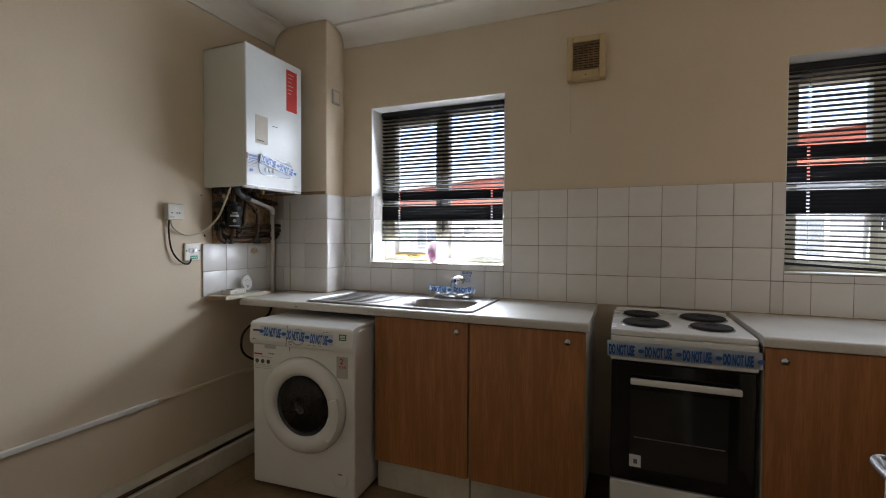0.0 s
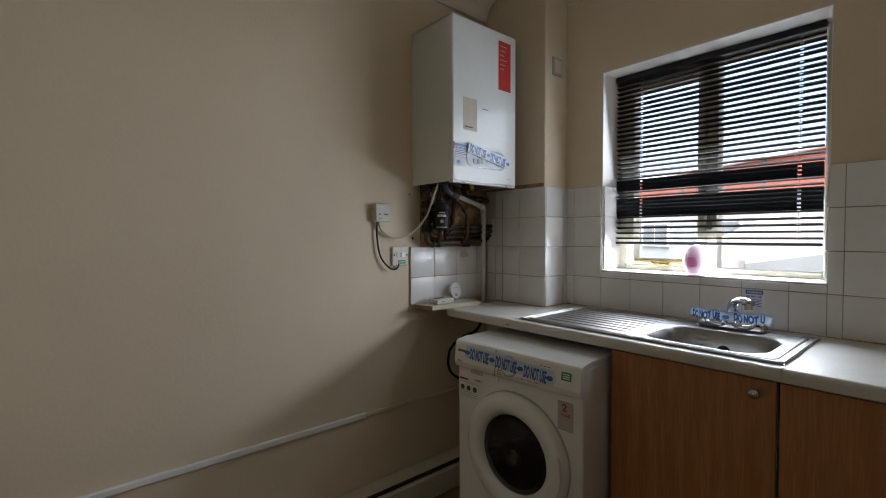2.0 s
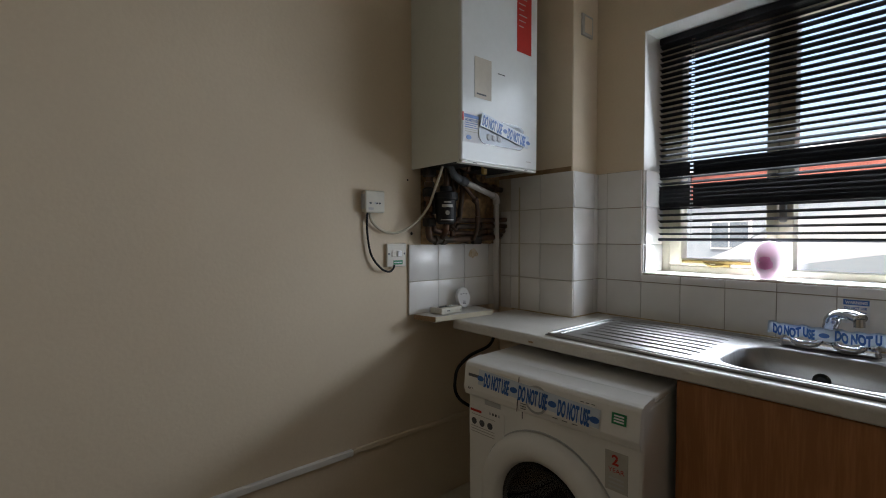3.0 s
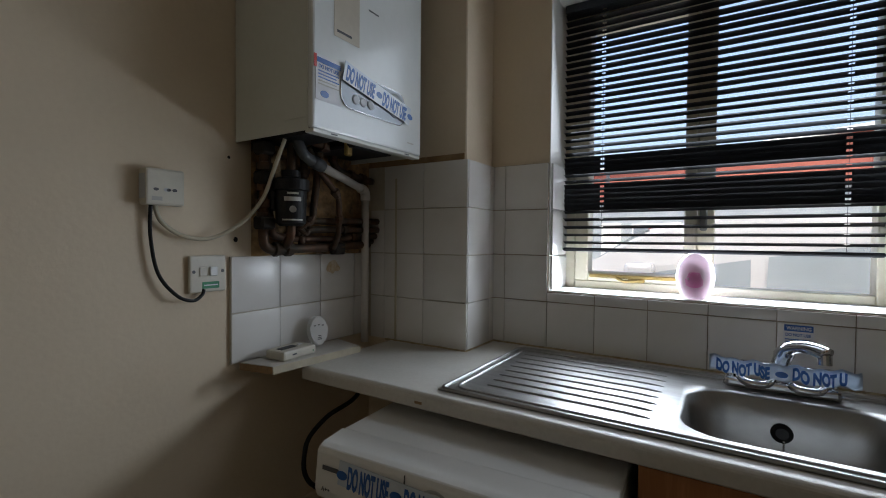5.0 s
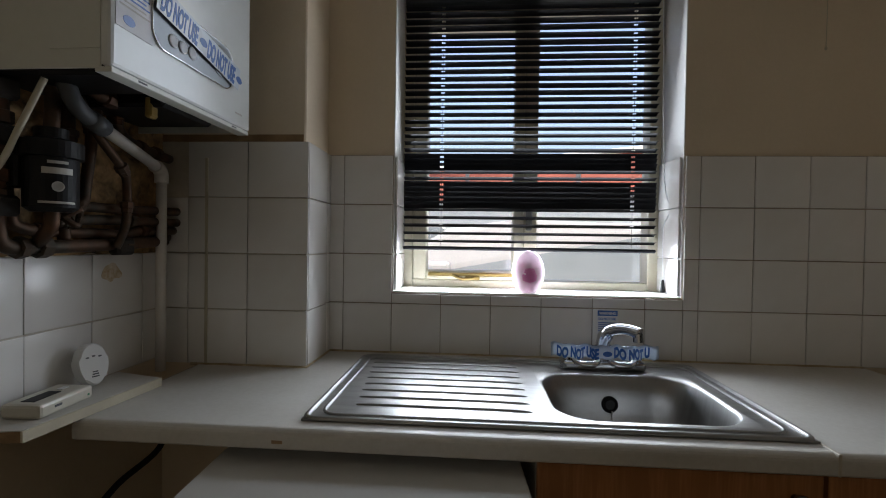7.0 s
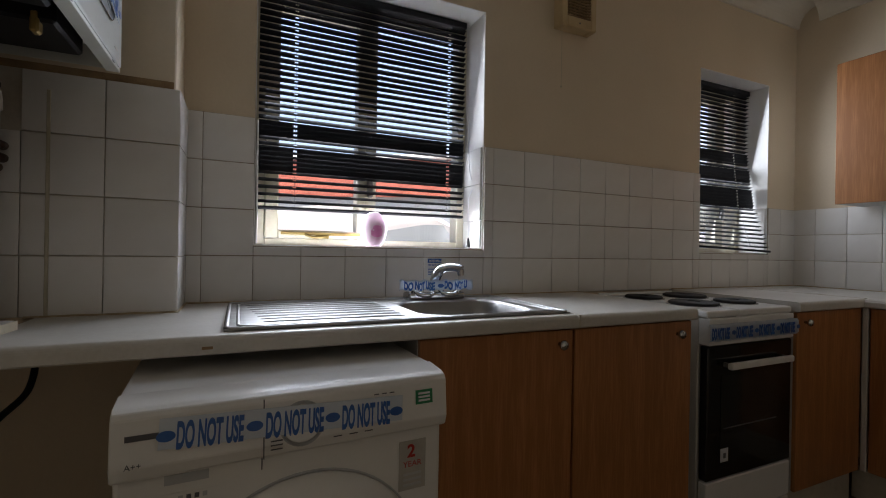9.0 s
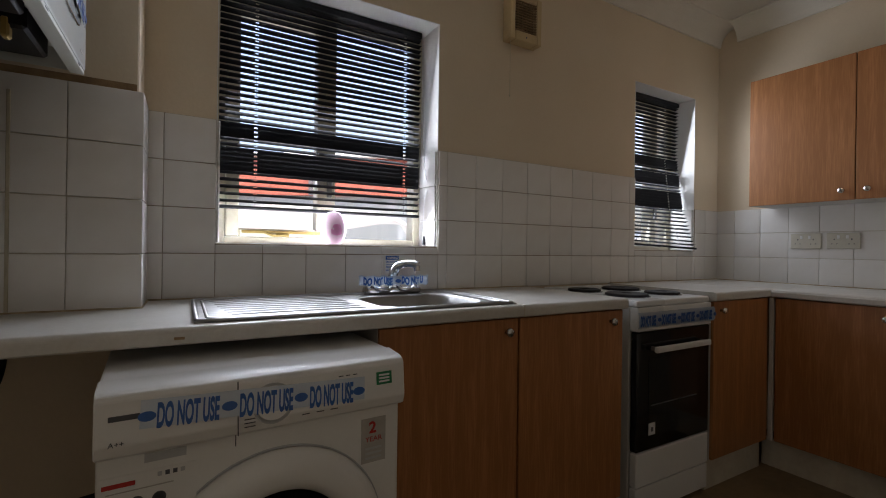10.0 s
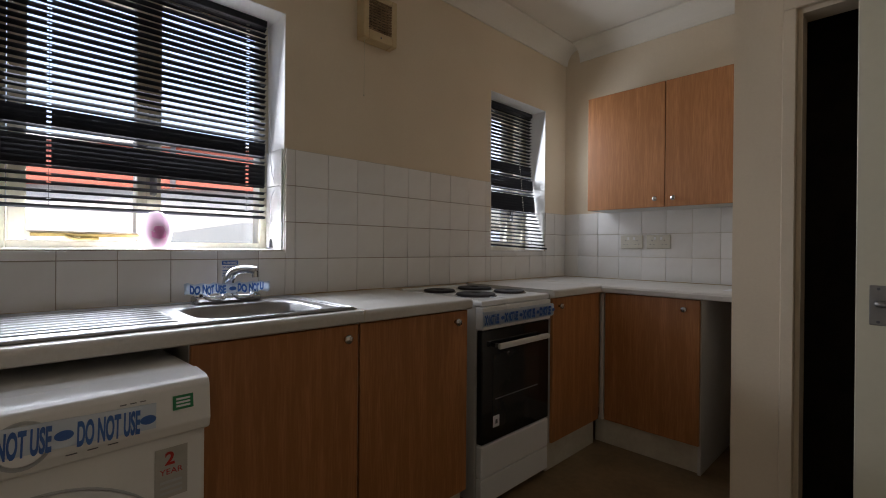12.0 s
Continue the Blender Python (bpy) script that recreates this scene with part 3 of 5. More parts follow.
def return_unit():
    b = thing("base_cabinet", (1.85, -0.85, 0), "beech-effect base cabinet on the return run with a white end panel", "cabinet", "base units under the worktop")
    xf, ya, yb = 1.556, -1.092, -0.602
    part("end_panel", box(xf + 0.02, XE - 0.02, ya, ya + 0.014, 0.002, ZC - 0.039), M_CARC, b, "white end panel")
    part("side_panel", box(xf + 0.02, XE - 0.02, yb - 0.016, yb, 0.145, ZC - 0.039), M_CARC, b)
    part("base_panel", box(xf + 0.02, XE - 0.02, ya + 0.016, yb - 0.016, 0.145, 0.16), M_CARC, b)
    d = part("door", box(xf, xf + 0.018, ya + 0.004, yb - 0.004, 0.148, ZC - 0.043, 0.002), M_WOOD, b, "beech-effect cabinet door")
    knob(d, xf, -1.02, 0.812, (-1, 0, 0))
    part("plinth", box(xf + 0.045, xf + 0.06, ya + 0.015, -0.531, 0, 0.144, 0.001), M_PLINTH, b, "scuffed cream plinth")
    part("corner_post", box(xf - 0.003, xf + 0.012, yb + 0.003, YD + 0.0, 0.146, ZC - 0.043, 0.002), M_CARC, b, "white corner post")


return_unit()


def wall_cabinet():
    b = thing("wall_cabinet", (1.99, -0.8, 1.357), "beech-effect wall cabinet with two shut doors", "cabinet")
    xf, y0, y1, z0, z1 = 1.845, -1.296, -0.335, 1.357, 2.078
    for a, c in ((y0, y0 + 0.016), (y1 - 0.016, y1)):
        part("side_panel", box(xf + 0.019, XE - 0.001, a, c, z0, z1), M_CARC, b)
    for a, c in ((z0, z0 + 0.016), (z1 - 0.016, z1)):
        part("shelf_panel", box(xf + 0.019, XE - 0.001, y0 + 0.016, y1 - 0.016, a, c), M_CARC, b)
    for a, c, ky in ((-0.813, y1 - 0.001, -0.766), (y0 + 0.001, -0.817, -0.866)):
        d = part("door", box(xf, xf + 0.018, a, c, z0 - 0.002, z1, 0.002), M_WOOD, b, "beech-effect cabinet door")
        knob(d, xf, ky, z0 + 0.045, (-1, 0, 0))


wall_cabinet()

# ---- sink and tap ----


def rounded(cx, cy, hx, hy, r, n=10):
    out = []
    for qx, qy, a0 in ((1, 1, 0), (-1, 1, 90), (-1, -1, 180), (1, -1, 270)):
        for i in range(n + 1):
            t = radians(a0 + 90 * i / n)
            out.append((cx + qx * (hx - r) + r * math.cos(t), cy + qy * (hy - r) + r * math.sin(t)))
    return out


def sink():
    s = thing("sink", (-0.52, -0.29, ZC), "stainless steel sink with a ribbed drainer set in the worktop", "sink")
    cx, cy, hx, hy = -0.302, -0.342, 0.190, 0.158
    z = ZC + 0.004
    bm = bmesh.new()
    loops = []
    frame_loop = rounded(cx, cy, hx + 0.006, hy + 0.006, 0.001)
    specs = [(0, 0, z, None), (0, 0, z, 0.085), (-0.006, -0.006, z - 0.006, 0.085), (-0.012, -0.012, z - 0.06, 0.085), (-0.022, -0.022, z - 0.135, 0.08), (-0.045, -0.045, z - 0.158, 0.07), (-0.12, -0.10, z - 0.164, 0.04)]
    for dx, dy, h, r in specs:
        pts = frame_loop if r is None else rounded(cx, cy, hx + dx, hy + dy, min(r, hy + dy - 0.001))
        loops.append([bm.verts.new((px, py, h)) for px, py in pts])
    for p, q in zip(loops, loops[1:]):
        for i in range(len(p)):
            j = (i + 1) % len(p)
            bm.faces.new((p[i], p[j], q[j], q[i]))
    bm.faces.new(loops[-1])
    part("bowl", bm, M_STEEL, s, smooth=True)
    x0, x1, y0, y1 = -0.982, -0.048, -0.552, -0.068
    bx0, bx1, by0, by1 = cx - hx - 0.006, cx + hx + 0.006, cy - hy - 0.006, cy + hy + 0.006
    for a, b, c, d in ((x0, bx0, y0, y1), (bx1, x1, y0, y1), (bx0, bx1, y0, by0), (bx0, bx1, by1, y1)):
        part("drainer_sheet", box(a, b, c, d, ZC + 0.0005, z), M_STEEL, s)
    lip = bmesh.new()
    corners = [(x, y, z) for x, y in rounded((x0 + x1) / 2, (y0 + y1) / 2, (x1 - x0) / 2 - 0.004, (y1 - y0) / 2 - 0.004, 0.02, 4)]
    tube(corners + [corners[0]], 0.0055, 8, False, into=lip)
    part("lip", lip, M_STEEL, s, "raised steel rim", True)
    inner = [(x, y, z) for x, y in rounded((x0 + x1) / 2, (y0 + y1) / 2, (x1 - x0) / 2 - 0.028, (y1 - y0) / 2 - 0.028, 0.03, 4)]
    part("lip", tube(inner + [inner[0]], 0.004, 8, False), M_STEEL, s, "pressed steel border", True)
    for i in range(8):
        y = -0.142 - i * 0.046
        a = -0.93 + 0.012 * i * 0.4
        part("drainer_rib", tube([(a, y, z - 0.004), (a + 0.03, y, z - 0.0008), (-0.62, y, z - 0.0005), (-0.555, y - 0.004, z - 0.0005), (-0.535, y - 0.005, z - 0.004)], 0.0042, 8), M_STEEL, s, smooth=True)
    yb = cy + hy - 0.018
    part("overflow", lathe([(0.021, 0.004), (0.021, 0.012), (0.012, 0.016), (0.0, 0.016)], (-0.305, yb + 0.012, 0.836), (0, -1, 0.1), 20), M_BLACK, s, "black overflow cover")
    links = bmesh.new()
    for i in range(14):
        bmesh.ops.create_icosphere(links, subdivisions=1, radius=0.0028, matrix=Matrix.Translation((-0.302, yb - 0.008, 0.822 - i * 0.0055)))
    part("plug_chain", links, M_CHROME, s, "hanging plug chain", True)
    part("waste", lathe([(0.035, 0), (0.035, 0.002), (0.02, 0.003), (0, 0.001)], (cx, cy, ZC + 0.004 - 0.1645), (0, 0, 1), 24), M_CHROME, s)


sink()


def blue_oval(parent, rx, ry, facing, origin, tilt=0.0):
    return part("print", disc(rx, ry, facing, origin, tilt=tilt), M_BLUE, parent)


def tap():
    t = thing("mixer_tap", (-0.305, -0.11, ZC + 0.004), "chrome bridge mixer tap wrapped in warning tape", "tap")
    z = ZC + 0.004
    part("base", box(-0.415, -0.195, -0.150, -0.082, z, z + 0.026, 0.009, 3), M_CHROME, t, smooth=False)
    for x in (-0.398, -0.212):
        part("pillar", lathe([(0.02, 0), (0.017, 0.012), (0.014, 0.03), (0.016, 0.045), (0.018, 0.05), (0.018, 0.058), (0.012, 0.062), (0, 0.063)], (x, -0.114, z), (0, 0, 1), 20), M_CHROME, t, smooth=True)
    for a, b in ((-0.39, -0.315), (-0.295, -0.22)):
        m = (a + b) / 2
        part("bridge", tube([(a, -0.128, z + 0.045), (a + 0.012, -0.15, z + 0.022), (m, -0.156, z + 0.018), (b - 0.012, -0.15, z + 0.022), (b, -0.128, z + 0.045)], 0.0085, 12), M_CHROME, t, smooth=True)
    part("body", box(-0.39, -0.22, -0.13, -0.1, z + 0.034, z + 0.062, 0.01, 2), M_CHROME, t)
    spout = tube([(-0.304, -0.114, z + 0.05), (-0.300, -0.120, z + 0.080), (-0.288, -0.132, z + 0.104), (-0.268, -0.148, z + 0.116), (-0.248, -0.168, z + 0.117), (-0.230, -0.186, z + 0.111)], 0.0185, 16)
    for v in spout.verts:
        if v.co.z > z + 0.085:
            v.co.z += (v.co.z - z - 0.11) * -0.25
    part("spout", spout, M_CHROME, t, smooth=True)
    part("nozzle", lathe([(0.0125, 0), (0.0125, 0.022), (0.0, 0.022)], (-0.233, -0.184, z + 0.110), (0.05, -0.03, -1), 16), M_CHROME, t)
    tape = bmesh.new()
    n = 26
    rows = []
    for i in range(n + 1):
        x = -0.447 + 0.282 * i / n
        y = -0.162 + 0.008 * math.sin(i * 0.9) + 0.02 * abs(2 * i / n - 1) ** 3
        wob = 0.003 * math.sin(i * 1.7)
        rows.append([tape.verts.new((x, y + o, z + h + wob)) for o, h in ((0.004, 0.034), (-0.002, 0.040), (0.0, 0.062), (0.006, 0.071))])
    for p, q in zip(rows, rows[1:]):
        for j in range(3):
            tape.faces.new((p[j], p[j + 1], q[j + 1], q[j]))
    bmesh.ops.solidify(tape, geom=list(tape.faces), thickness=0.0006)
    tp = part("tape", tape, M_TAPE, t, "crumpled clear tape with blue print", True)
    for x, s, w in ((-0.432, "DO NOT USE", 0.105), (-0.285, "DO NOT U", 0.095)):
        b = letters(s, 0.026, "south", (x, -0.174, z + 0.039), width=w, bold=0.002)
        for v in b.verts:
            v.co.y = -0.1745 + 0.008 * math.sin((v.co.x + 0.447) / 0.282 * n * 0.9) + 0.02 * abs(2 * (v.co.x + 0.447) / 0.282 - 1) ** 3 + (v.co.y + 0.174) + 0.006
            v.co.z += 0.003 * math.sin((v.co.x + 0.447) / 0.282 * n * 1.7)
        part("lettering", b, M_BLUE, tp, "blue printed warning lettering")
    part("print", disc(0.012, 0.007, "south", (-0.306, -0.176, z + 0.052)), M_BLUE, tp)


tap()


def notice():
    n = thing("notice", (-0.26, -0.012, 0.98), "small white paper notice with blue printed lines on the tiles", "notice")
    part("sheet", plate(0.062, 0.07, "south", (-0.291, -0.0095, 0.98), 0.0008), M_PAPER, n)
    part("print", plate(0.058, 0.016, "south", (-0.289, -0.0104, 1.036), 0.0004), M_BLUE, n)
    part("lettering", letters("WARNING", 0.009, "south", (-0.285, -0.0109, 1.0395), width=0.05, bold=0.0003), M_PAPER, n)
    part("lettering", letters("DO NOT USE", 0.0075, "south", (-0.286, -0.0104, 1.0235), width=0.05, bold=0.0003), M_BLUE, n)
    for i in range(5):
        part("print", plate(0.05 - 0.006 * (i % 2), 0.0025, "south", (-0.287, -0.0104, 1.014 - i * 0.006), 0.0004), M_BLUE, n)


notice()

# ---- cooker ----


def cooker():
    c = thing("cooker", (0.797, -0.31, 0), "white freestanding electric cooker with taped-over controls", "cooker")
    x0, x1, yf, yb = 0.546, 1.048, -0.558, -0.035
    part("body", box(x0 + 0.003, x1 - 0.003, yf + 0.025, yb, 0.03, 0.862, 0.004), M_CARC, c, "pale grey steel sides")
    hob = part("hob", box(x0, x1, yf - 0.01, yb, 0.8625, 0.888, 0.007, 2), M_ENAMEL, c, "white enamel hob top")
    for x, y, r in ((0.679, -0.415, 0.090), (0.920, -0.42, 0.076), (0.668, -0.185, 0.076), (0.920, -0.19, 0.090)):
        part("hotplate_rim", lathe([(r + 0.008, 0), (r + 0.008, 0.003), (r + 0.002, 0.005), (r, 0.003)], (x, y, 0.8882), (0, 0, 1), 36), M_CHROME, hob)
        part("hotplate", lathe([(r, 0), (r, 0.011), (r - 0.006, 0.014), (0.024, 0.014), (0.022, 0.011), (0.0, 0.011)], (x, y, 0.8885), (0, 0, 1), 36), M_HOB, hob, "black cast iron hotplate")
    part("splash_lip", box(x0 + 0.01, x1 - 0.01, yb, yb + 0.012, 0.86, 0.9, 0.003), M_ENAMEL, c)
    pan = part("control_panel", box(x0, x1, yf - 0.018, yf + 0.024, 0.766, 0.8615, 0.005, 2), M_ENAMEL, c, "white control panel")
    yk = yf - 0.0185
    for i in range(6):
        part("dial", lathe([(0.018, 0), (0.016, 0.009), (0.0, 0.009)], (x0 + 0.07 + i * 0.072, yk + 0.0005, 0.812), (0, -1, 0), 18), M_APPL, pan)
    tape = bmesh.new()
    n = 40
    rows = []
    for i in range(n + 1):
        x = x0 - 0.012 + (x1 - x0 + 0.02) * i / n
        y = yk - 0.0105 + 0.0025 * math.sin(i * 1.25)
        rows.append([tape.verts.new((x, y + o, h)) for o, h in ((0.007, 0.781), (-0.001, 0.79), (0, 0.835), (0.006, 0.843))])
    for p, q in zip(rows, rows[1:]):
        for j in range(3):
            tape.faces.new((p[j], p[j + 1], q[j + 1], q[j]))
    bmesh.ops.solidify(tape, geom=list(tape.faces), thickness=0.0006)
    tp = part("tape", tape, M_TAPE, pan, "clear tape with blue warning print", True)
    for k in range(4):
        b = letters("DO NOT USE", 0.038, "south", (x0 - 0.006 + k * 0.131, yk - 0.0138, 0.792), width=0.094, bold=0.0026)
        part("lettering", b, M_BLUE, pan, "blue printed warning lettering")
        blue_oval(pan, 0.011, 0.008, "south", (x0 + 0.111 + k * 0.131, yk - 0.0135, 0.811))
    door = part("oven_door", box(x0 + 0.004, x1 - 0.004, yf - 0.012, yf + 0.02, 0.285, 0.762, 0.004), M_GLOSSBLK, c, "black glass oven door")
    part("oven_window", box(x0 + 0.075, x1 - 0.09, yf - 0.0135, yf - 0.0115, 0.34, 0.655), mat("oven_window_glass", (0.018, 0.019, 0.019), (0.026, 0.026, 0.026), 0.08, scale=2, fine=20, bump=0), door)
    part("shelf_glint", box(x0 + 0.09, x1 - 0.1, yf - 0.0145, yf - 0.0133, 0.462, 0.466), M_METALGR, door, "oven shelf edge behind the glass")
    h = box(x0 + 0.075, x1 - 0.055, yf - 0.052, yf - 0.034, 0.682, 0.706, 0.005, 2)
    hd = part("handle", h, M_APPL, door, "white bar handle")
    for x in (x0 + 0.085, x1 - 0.075):
        part("handle_post", box(x, x + 0.014, yf - 0.035, yf - 0.011, 0.686, 0.702, 0.002), M_METALGR, door)
    part("sticker", plate(0.042, 0.048, "south", (x0 + 0.075, yf - 0.0137, 0.345), 0.0008), M_PAPER, door, "small white sticker")
    part("sticker_mark", plate(0.014, 0.018, "south", (x0 + 0.09, yf - 0.0147, 0.358), 0.0004), M_INK, door)
    part("drawer", box(x0 + 0.004, x1 - 0.004, yf - 0.012, yf + 0.02, 0.145, 0.279, 0.004), M_ENAMEL, c, "white storage drawer front")
    part("kick_panel", box(x0 + 0.004, x1 - 0.004, yf - 0.01, yf + 0.02, 0.032, 0.140, 0.003), M_ENAMEL, c)
    for x in (x0 + 0.05, x1 - 0.05):
        for y in (yf + 0.08, yb - 0.06):
            part("foot", lathe([(0.018, 0), (0.018, 0.031)], (x, y, 0), (0, 0, 1), 12), M_BLACK, c)


cooker()

# ---- washing machine ----


def washing_machine():
    w = thing("washing_machine", (-1.130, -0.772, 0), "white front-loading washing machine with warning tape, door shut", "washing machine")
    x0, x1, yf, yb = -1.130, -0.552, -0.770, -0.22
    part("body", box(x0, x1, yf, yb, 0.018, 0.815, 0.008, 2), M_APPL, w)
    part("top", box(x0 - 0.001, x1 + 0.001, yf + 0.062, yb - 0.002, 0.8155, 0.834, 0.005, 2), M_APPL, w, "white lid panel")
    prof = [(yf + 0.061, 0.836), (yf + 0.004, 0.829), (yf - 0.010, 0.825), (yf - 0.0165, 0.816), (yf - 0.024, 0.742), (yf - 0.018, 0.722), (yf - 0.002, 0.714), (yf - 0.001, 0.8), (yf + 0.061, 0.8155)]
    pan = part("control_panel", prism(prof, "x", x0 - 0.002, x1 + 0.002, 0.002), M_APPL, w, "white control panel")
    lean = lambda z: yf - 0.0165 - (0.818 - z) / 0.076 * 0.008

    def on_panel(bm, out=0.0015):
        for v in bm.verts:
            v.co.y += lean(v.co.z) - out
        return bm
    part("drawer_gap", on_panel(box(-0.9120, -0.9102, -0.001, 0.001, 0.722, 0.822)), M_INK, pan)
    part("drawer_gap", box(-0.9120, -0.9102, yf - 0.0012, yf + 0.001, 0.692, 0.714), M_INK, w)
    part("dial", on_panel(lathe([(0.034, -0.001), (0.032, 0.002), (0.0, 0.002)], (-0.846, 0, 0.772), (0, -1, 0), 32)), M_ENAMEL, pan)
    part("dial_scale", on_panel(lathe([(0.040, 0), (0.0395, 0.0008), (0.0385, 0.0008), (0.038, 0)], (-0.846, 0, 0.772), (0, -1, 0), 32)), M_GREYPL, pan)
    tp = part("tape", on_panel(plate(0.415, 0.048, "south", (-1.068, 0, 0.766), 0.0008, -2.4), 0.003), M_TAPE, pan, "clear tape with blue warning print")
    for x, ww, z in ((-1.043, 0.099, 0.7655), (-0.909, 0.100, 0.7590), (-0.775, 0.095, 0.7520)):
        part("lettering", on_panel(letters("DO NOT USE", 0.041, "south", (x, 0, z), -2.4, ww, 0.0022), 0.0045), M_BLUE, pan, "blue printed warning lettering")
    for x, z in ((-1.057, 0.786), (-0.926, 0.781), (-0.792, 0.775), (-0.666, 0.768)):
        part("print", on_panel(disc(0.0135, 0.0085, "south", (x, 0, z)), 0.0045), M_BLUE, pan)
    part("brand_bar", on_panel(plate(0.048, 0.009, "south", (-1.112, 0, 0.784), 0.0005)), M_INK, pan)
    part("lettering", on_panel(letters("A++", 0.009, "south", (-1.112, 0, 0.742)), 0.0012), M_INK, pan)
    g = part("sticker", on_panel(plate(0.038, 0.028, "south", (-0.622, 0, 0.773), 0.0006)), M_GREEN, pan, "green energy sticker")
    for i in range(3):
        part("print", on_panel(plate(0.026, 0.004, "south", (-0.616, 0, 0.778 + i * 0.007), 0.0004), 0.0022), M_PAPER, g)
    for i in range(3):
        part("print", on_panel(plate(0.02, 0.002, "south", (-0.900, 0, 0.734 + i * 0.007), 0.0004)), M_INK, pan)
        part("print", on_panel(plate(0.016, 0.002, "south", (-0.79 + i * 0.03, 0, 0.738), 0.0004)), M_INK, pan)
        part("print", on_panel(plate(0.01, 0.002, "south", (-0.71 + i * 0.016, 0, 0.803), 0.0004)), M_INK, pan)
    part("seam", box(-1.06, -0.995, yf - 0.001, yf + 0.002, 0.696, 0.712), M_GREYPL, w, "grey pull recess of the detergent drawer")
    # energy leaflet and warranty sticker
    lf = part("sticker", plate(0.148, 0.100, "south", (-1.126, yf - 0.0008, 0.582), 0.0007), M_APPL, w, "white printed instruction sticker")
    part("print", plate(0.048, 0.008, "south", (-1.121, yf - 0.0017, 0.662), 0.0004), M_RED, lf)
    for i in range(4):
        part("print", plate(0.007, 0.008, "south", (-1.04 + i * 0.012, yf - 0.0017, 0.668), 0.0004), M_INK if i % 3 else M_GREYPL, lf)
    for i in range(3):
        part("print", lathe([(0.011, 0), (0.011, 0.0004), (0.0085, 0.0004), (0.0085, 0)], (-1.105 + i * 0.034, yf - 0.0016, 0.630), (0, -1, 0), 18), M_INK, lf)
        part("print", plate(0.10, 0.0025, "south", (-1.118, yf - 0.0017, 0.594 + i * 0.009), 0.0004), M_LABELGR, lf)
    part("print", plate(0.10, 0.0022, "south", (-1.115, yf - 0.0017, 0.652), 0.0004), M_LABELGR, lf)
    st = part("sticker", plate(0.060, 0.102, "south", (-0.648, yf - 0.0008, 0.590), 0.0008), M_LABELGR, w, "silver warranty sticker")
    part("lettering", letters("2", 0.026, "south", (-0.630, yf - 0.0018, 0.658), bold=0.001), M_RED, st, "red printed numeral")
    part("lettering", letters("YEAR", 0.012, "south", (-0.639, yf - 0.0018, 0.638), width=0.042), M_RED, st, "red printed word")
    for i in range(3):
        part("print", plate(0.04, 0.005, "south", (-0.638, yf - 0.0018, 0.598 + i * 0.011), 0.0004), M_GREYPL, st)
    # round door
    c = (-0.830, yf, 0.439)
    door = part("door", lathe([(0.230, -0.001), (0.230, 0.010), (0.220, 0.028), (0.198, 0.038), (0.172, 0.038), (0.156, 0.030), (0.147, 0.014), (0.146, -0.001)], c, (0, -1, 0), 64), M_APPL, w, "round white door ring", True)
    # thin grey band paints the shading line at the door's edge
    part("door_shade_ring", lathe([(0.2345, -0.001), (0.2345, 0.0012), (0.2305, 0.0014), (0.2305, -0.001)], c, (0, -1, 0), 64), M_GREYPL, door)
    part("porthole", lathe([(0.1465, 0.012), (0.12, 0.016), (0.06, 0.024), (0.0, 0.027), (0.0, 0.022), (0.06, 0.019), (0.12, 0.011), (0.1465, 0.006)], c, (0, -1, 0), 48), M_PORT, door, "dark porthole glass", True)
    part("drum", lathe([(0.1455, 0.003), (0.14, -0.001), (0.11, -0.0015), (0.05, -0.001), (0.0, -0.001)], c, (0, -1, 0), 40), M_BLACK, door, "black drum opening")
    inner, outer = [], []
    for i in range(13):
        t = radians(-42 + 60 * i / 12)
        inner.append((c[0] + 0.176 * math.cos(t), c[2] + 0.176 * math.sin(t)))
        outer.append((c[0] + 0.218 * math.cos(t), c[2] + 0.218 * math.sin(t)))
    pts = outer + inner[::-1]
    part("handle", prism(pts, "y", yf - 0.046, yf - 0.03, 0.003), M_APPL, door, "moulded white door grip")
    part("filter_cover", lathe([(0.037, 0), (0.037, 0.003), (0.034, 0.004), (0, 0.004)], (x1 - 0.075, yf, 0.105), (0, -1, 0), 28), M_APPL, w)
    part("filter_notch", plate(0.024, 0.006, "south", (x1 - 0.087, yf - 0.0045, 0.133), 0.0005), M_INK, w)
    for x in (x0 + 0.05, x1 - 0.05):
        for y in (yf + 0.06, yb - 0.06):
            part("foot", lathe([(0.02, 0), (0.02, 0.019)], (x, y, 0), (0, 0, 1), 12), M_BLACK, w)
    part("hose", tube([(-1.315, -0.40, 0.86), (-1.32, -0.44, 0.79), (-1.345, -0.54, 0.755), (-1.36, -0.60, 0.69), (-1.34, -0.58, 0.58), (-1.24, -0.36, 0.47), (x0 + 0.03, yb + 0.002, 0.42)], 0.0065, 10), M_BLACK, w, "black drain hose", True)
    # it stands slightly askew in its bay
    w.rotation_euler = (0, 0, radians(3.2))


washing_machine()

# ---- boiler and its pipes ----
XB = -1.223                                # boiler front


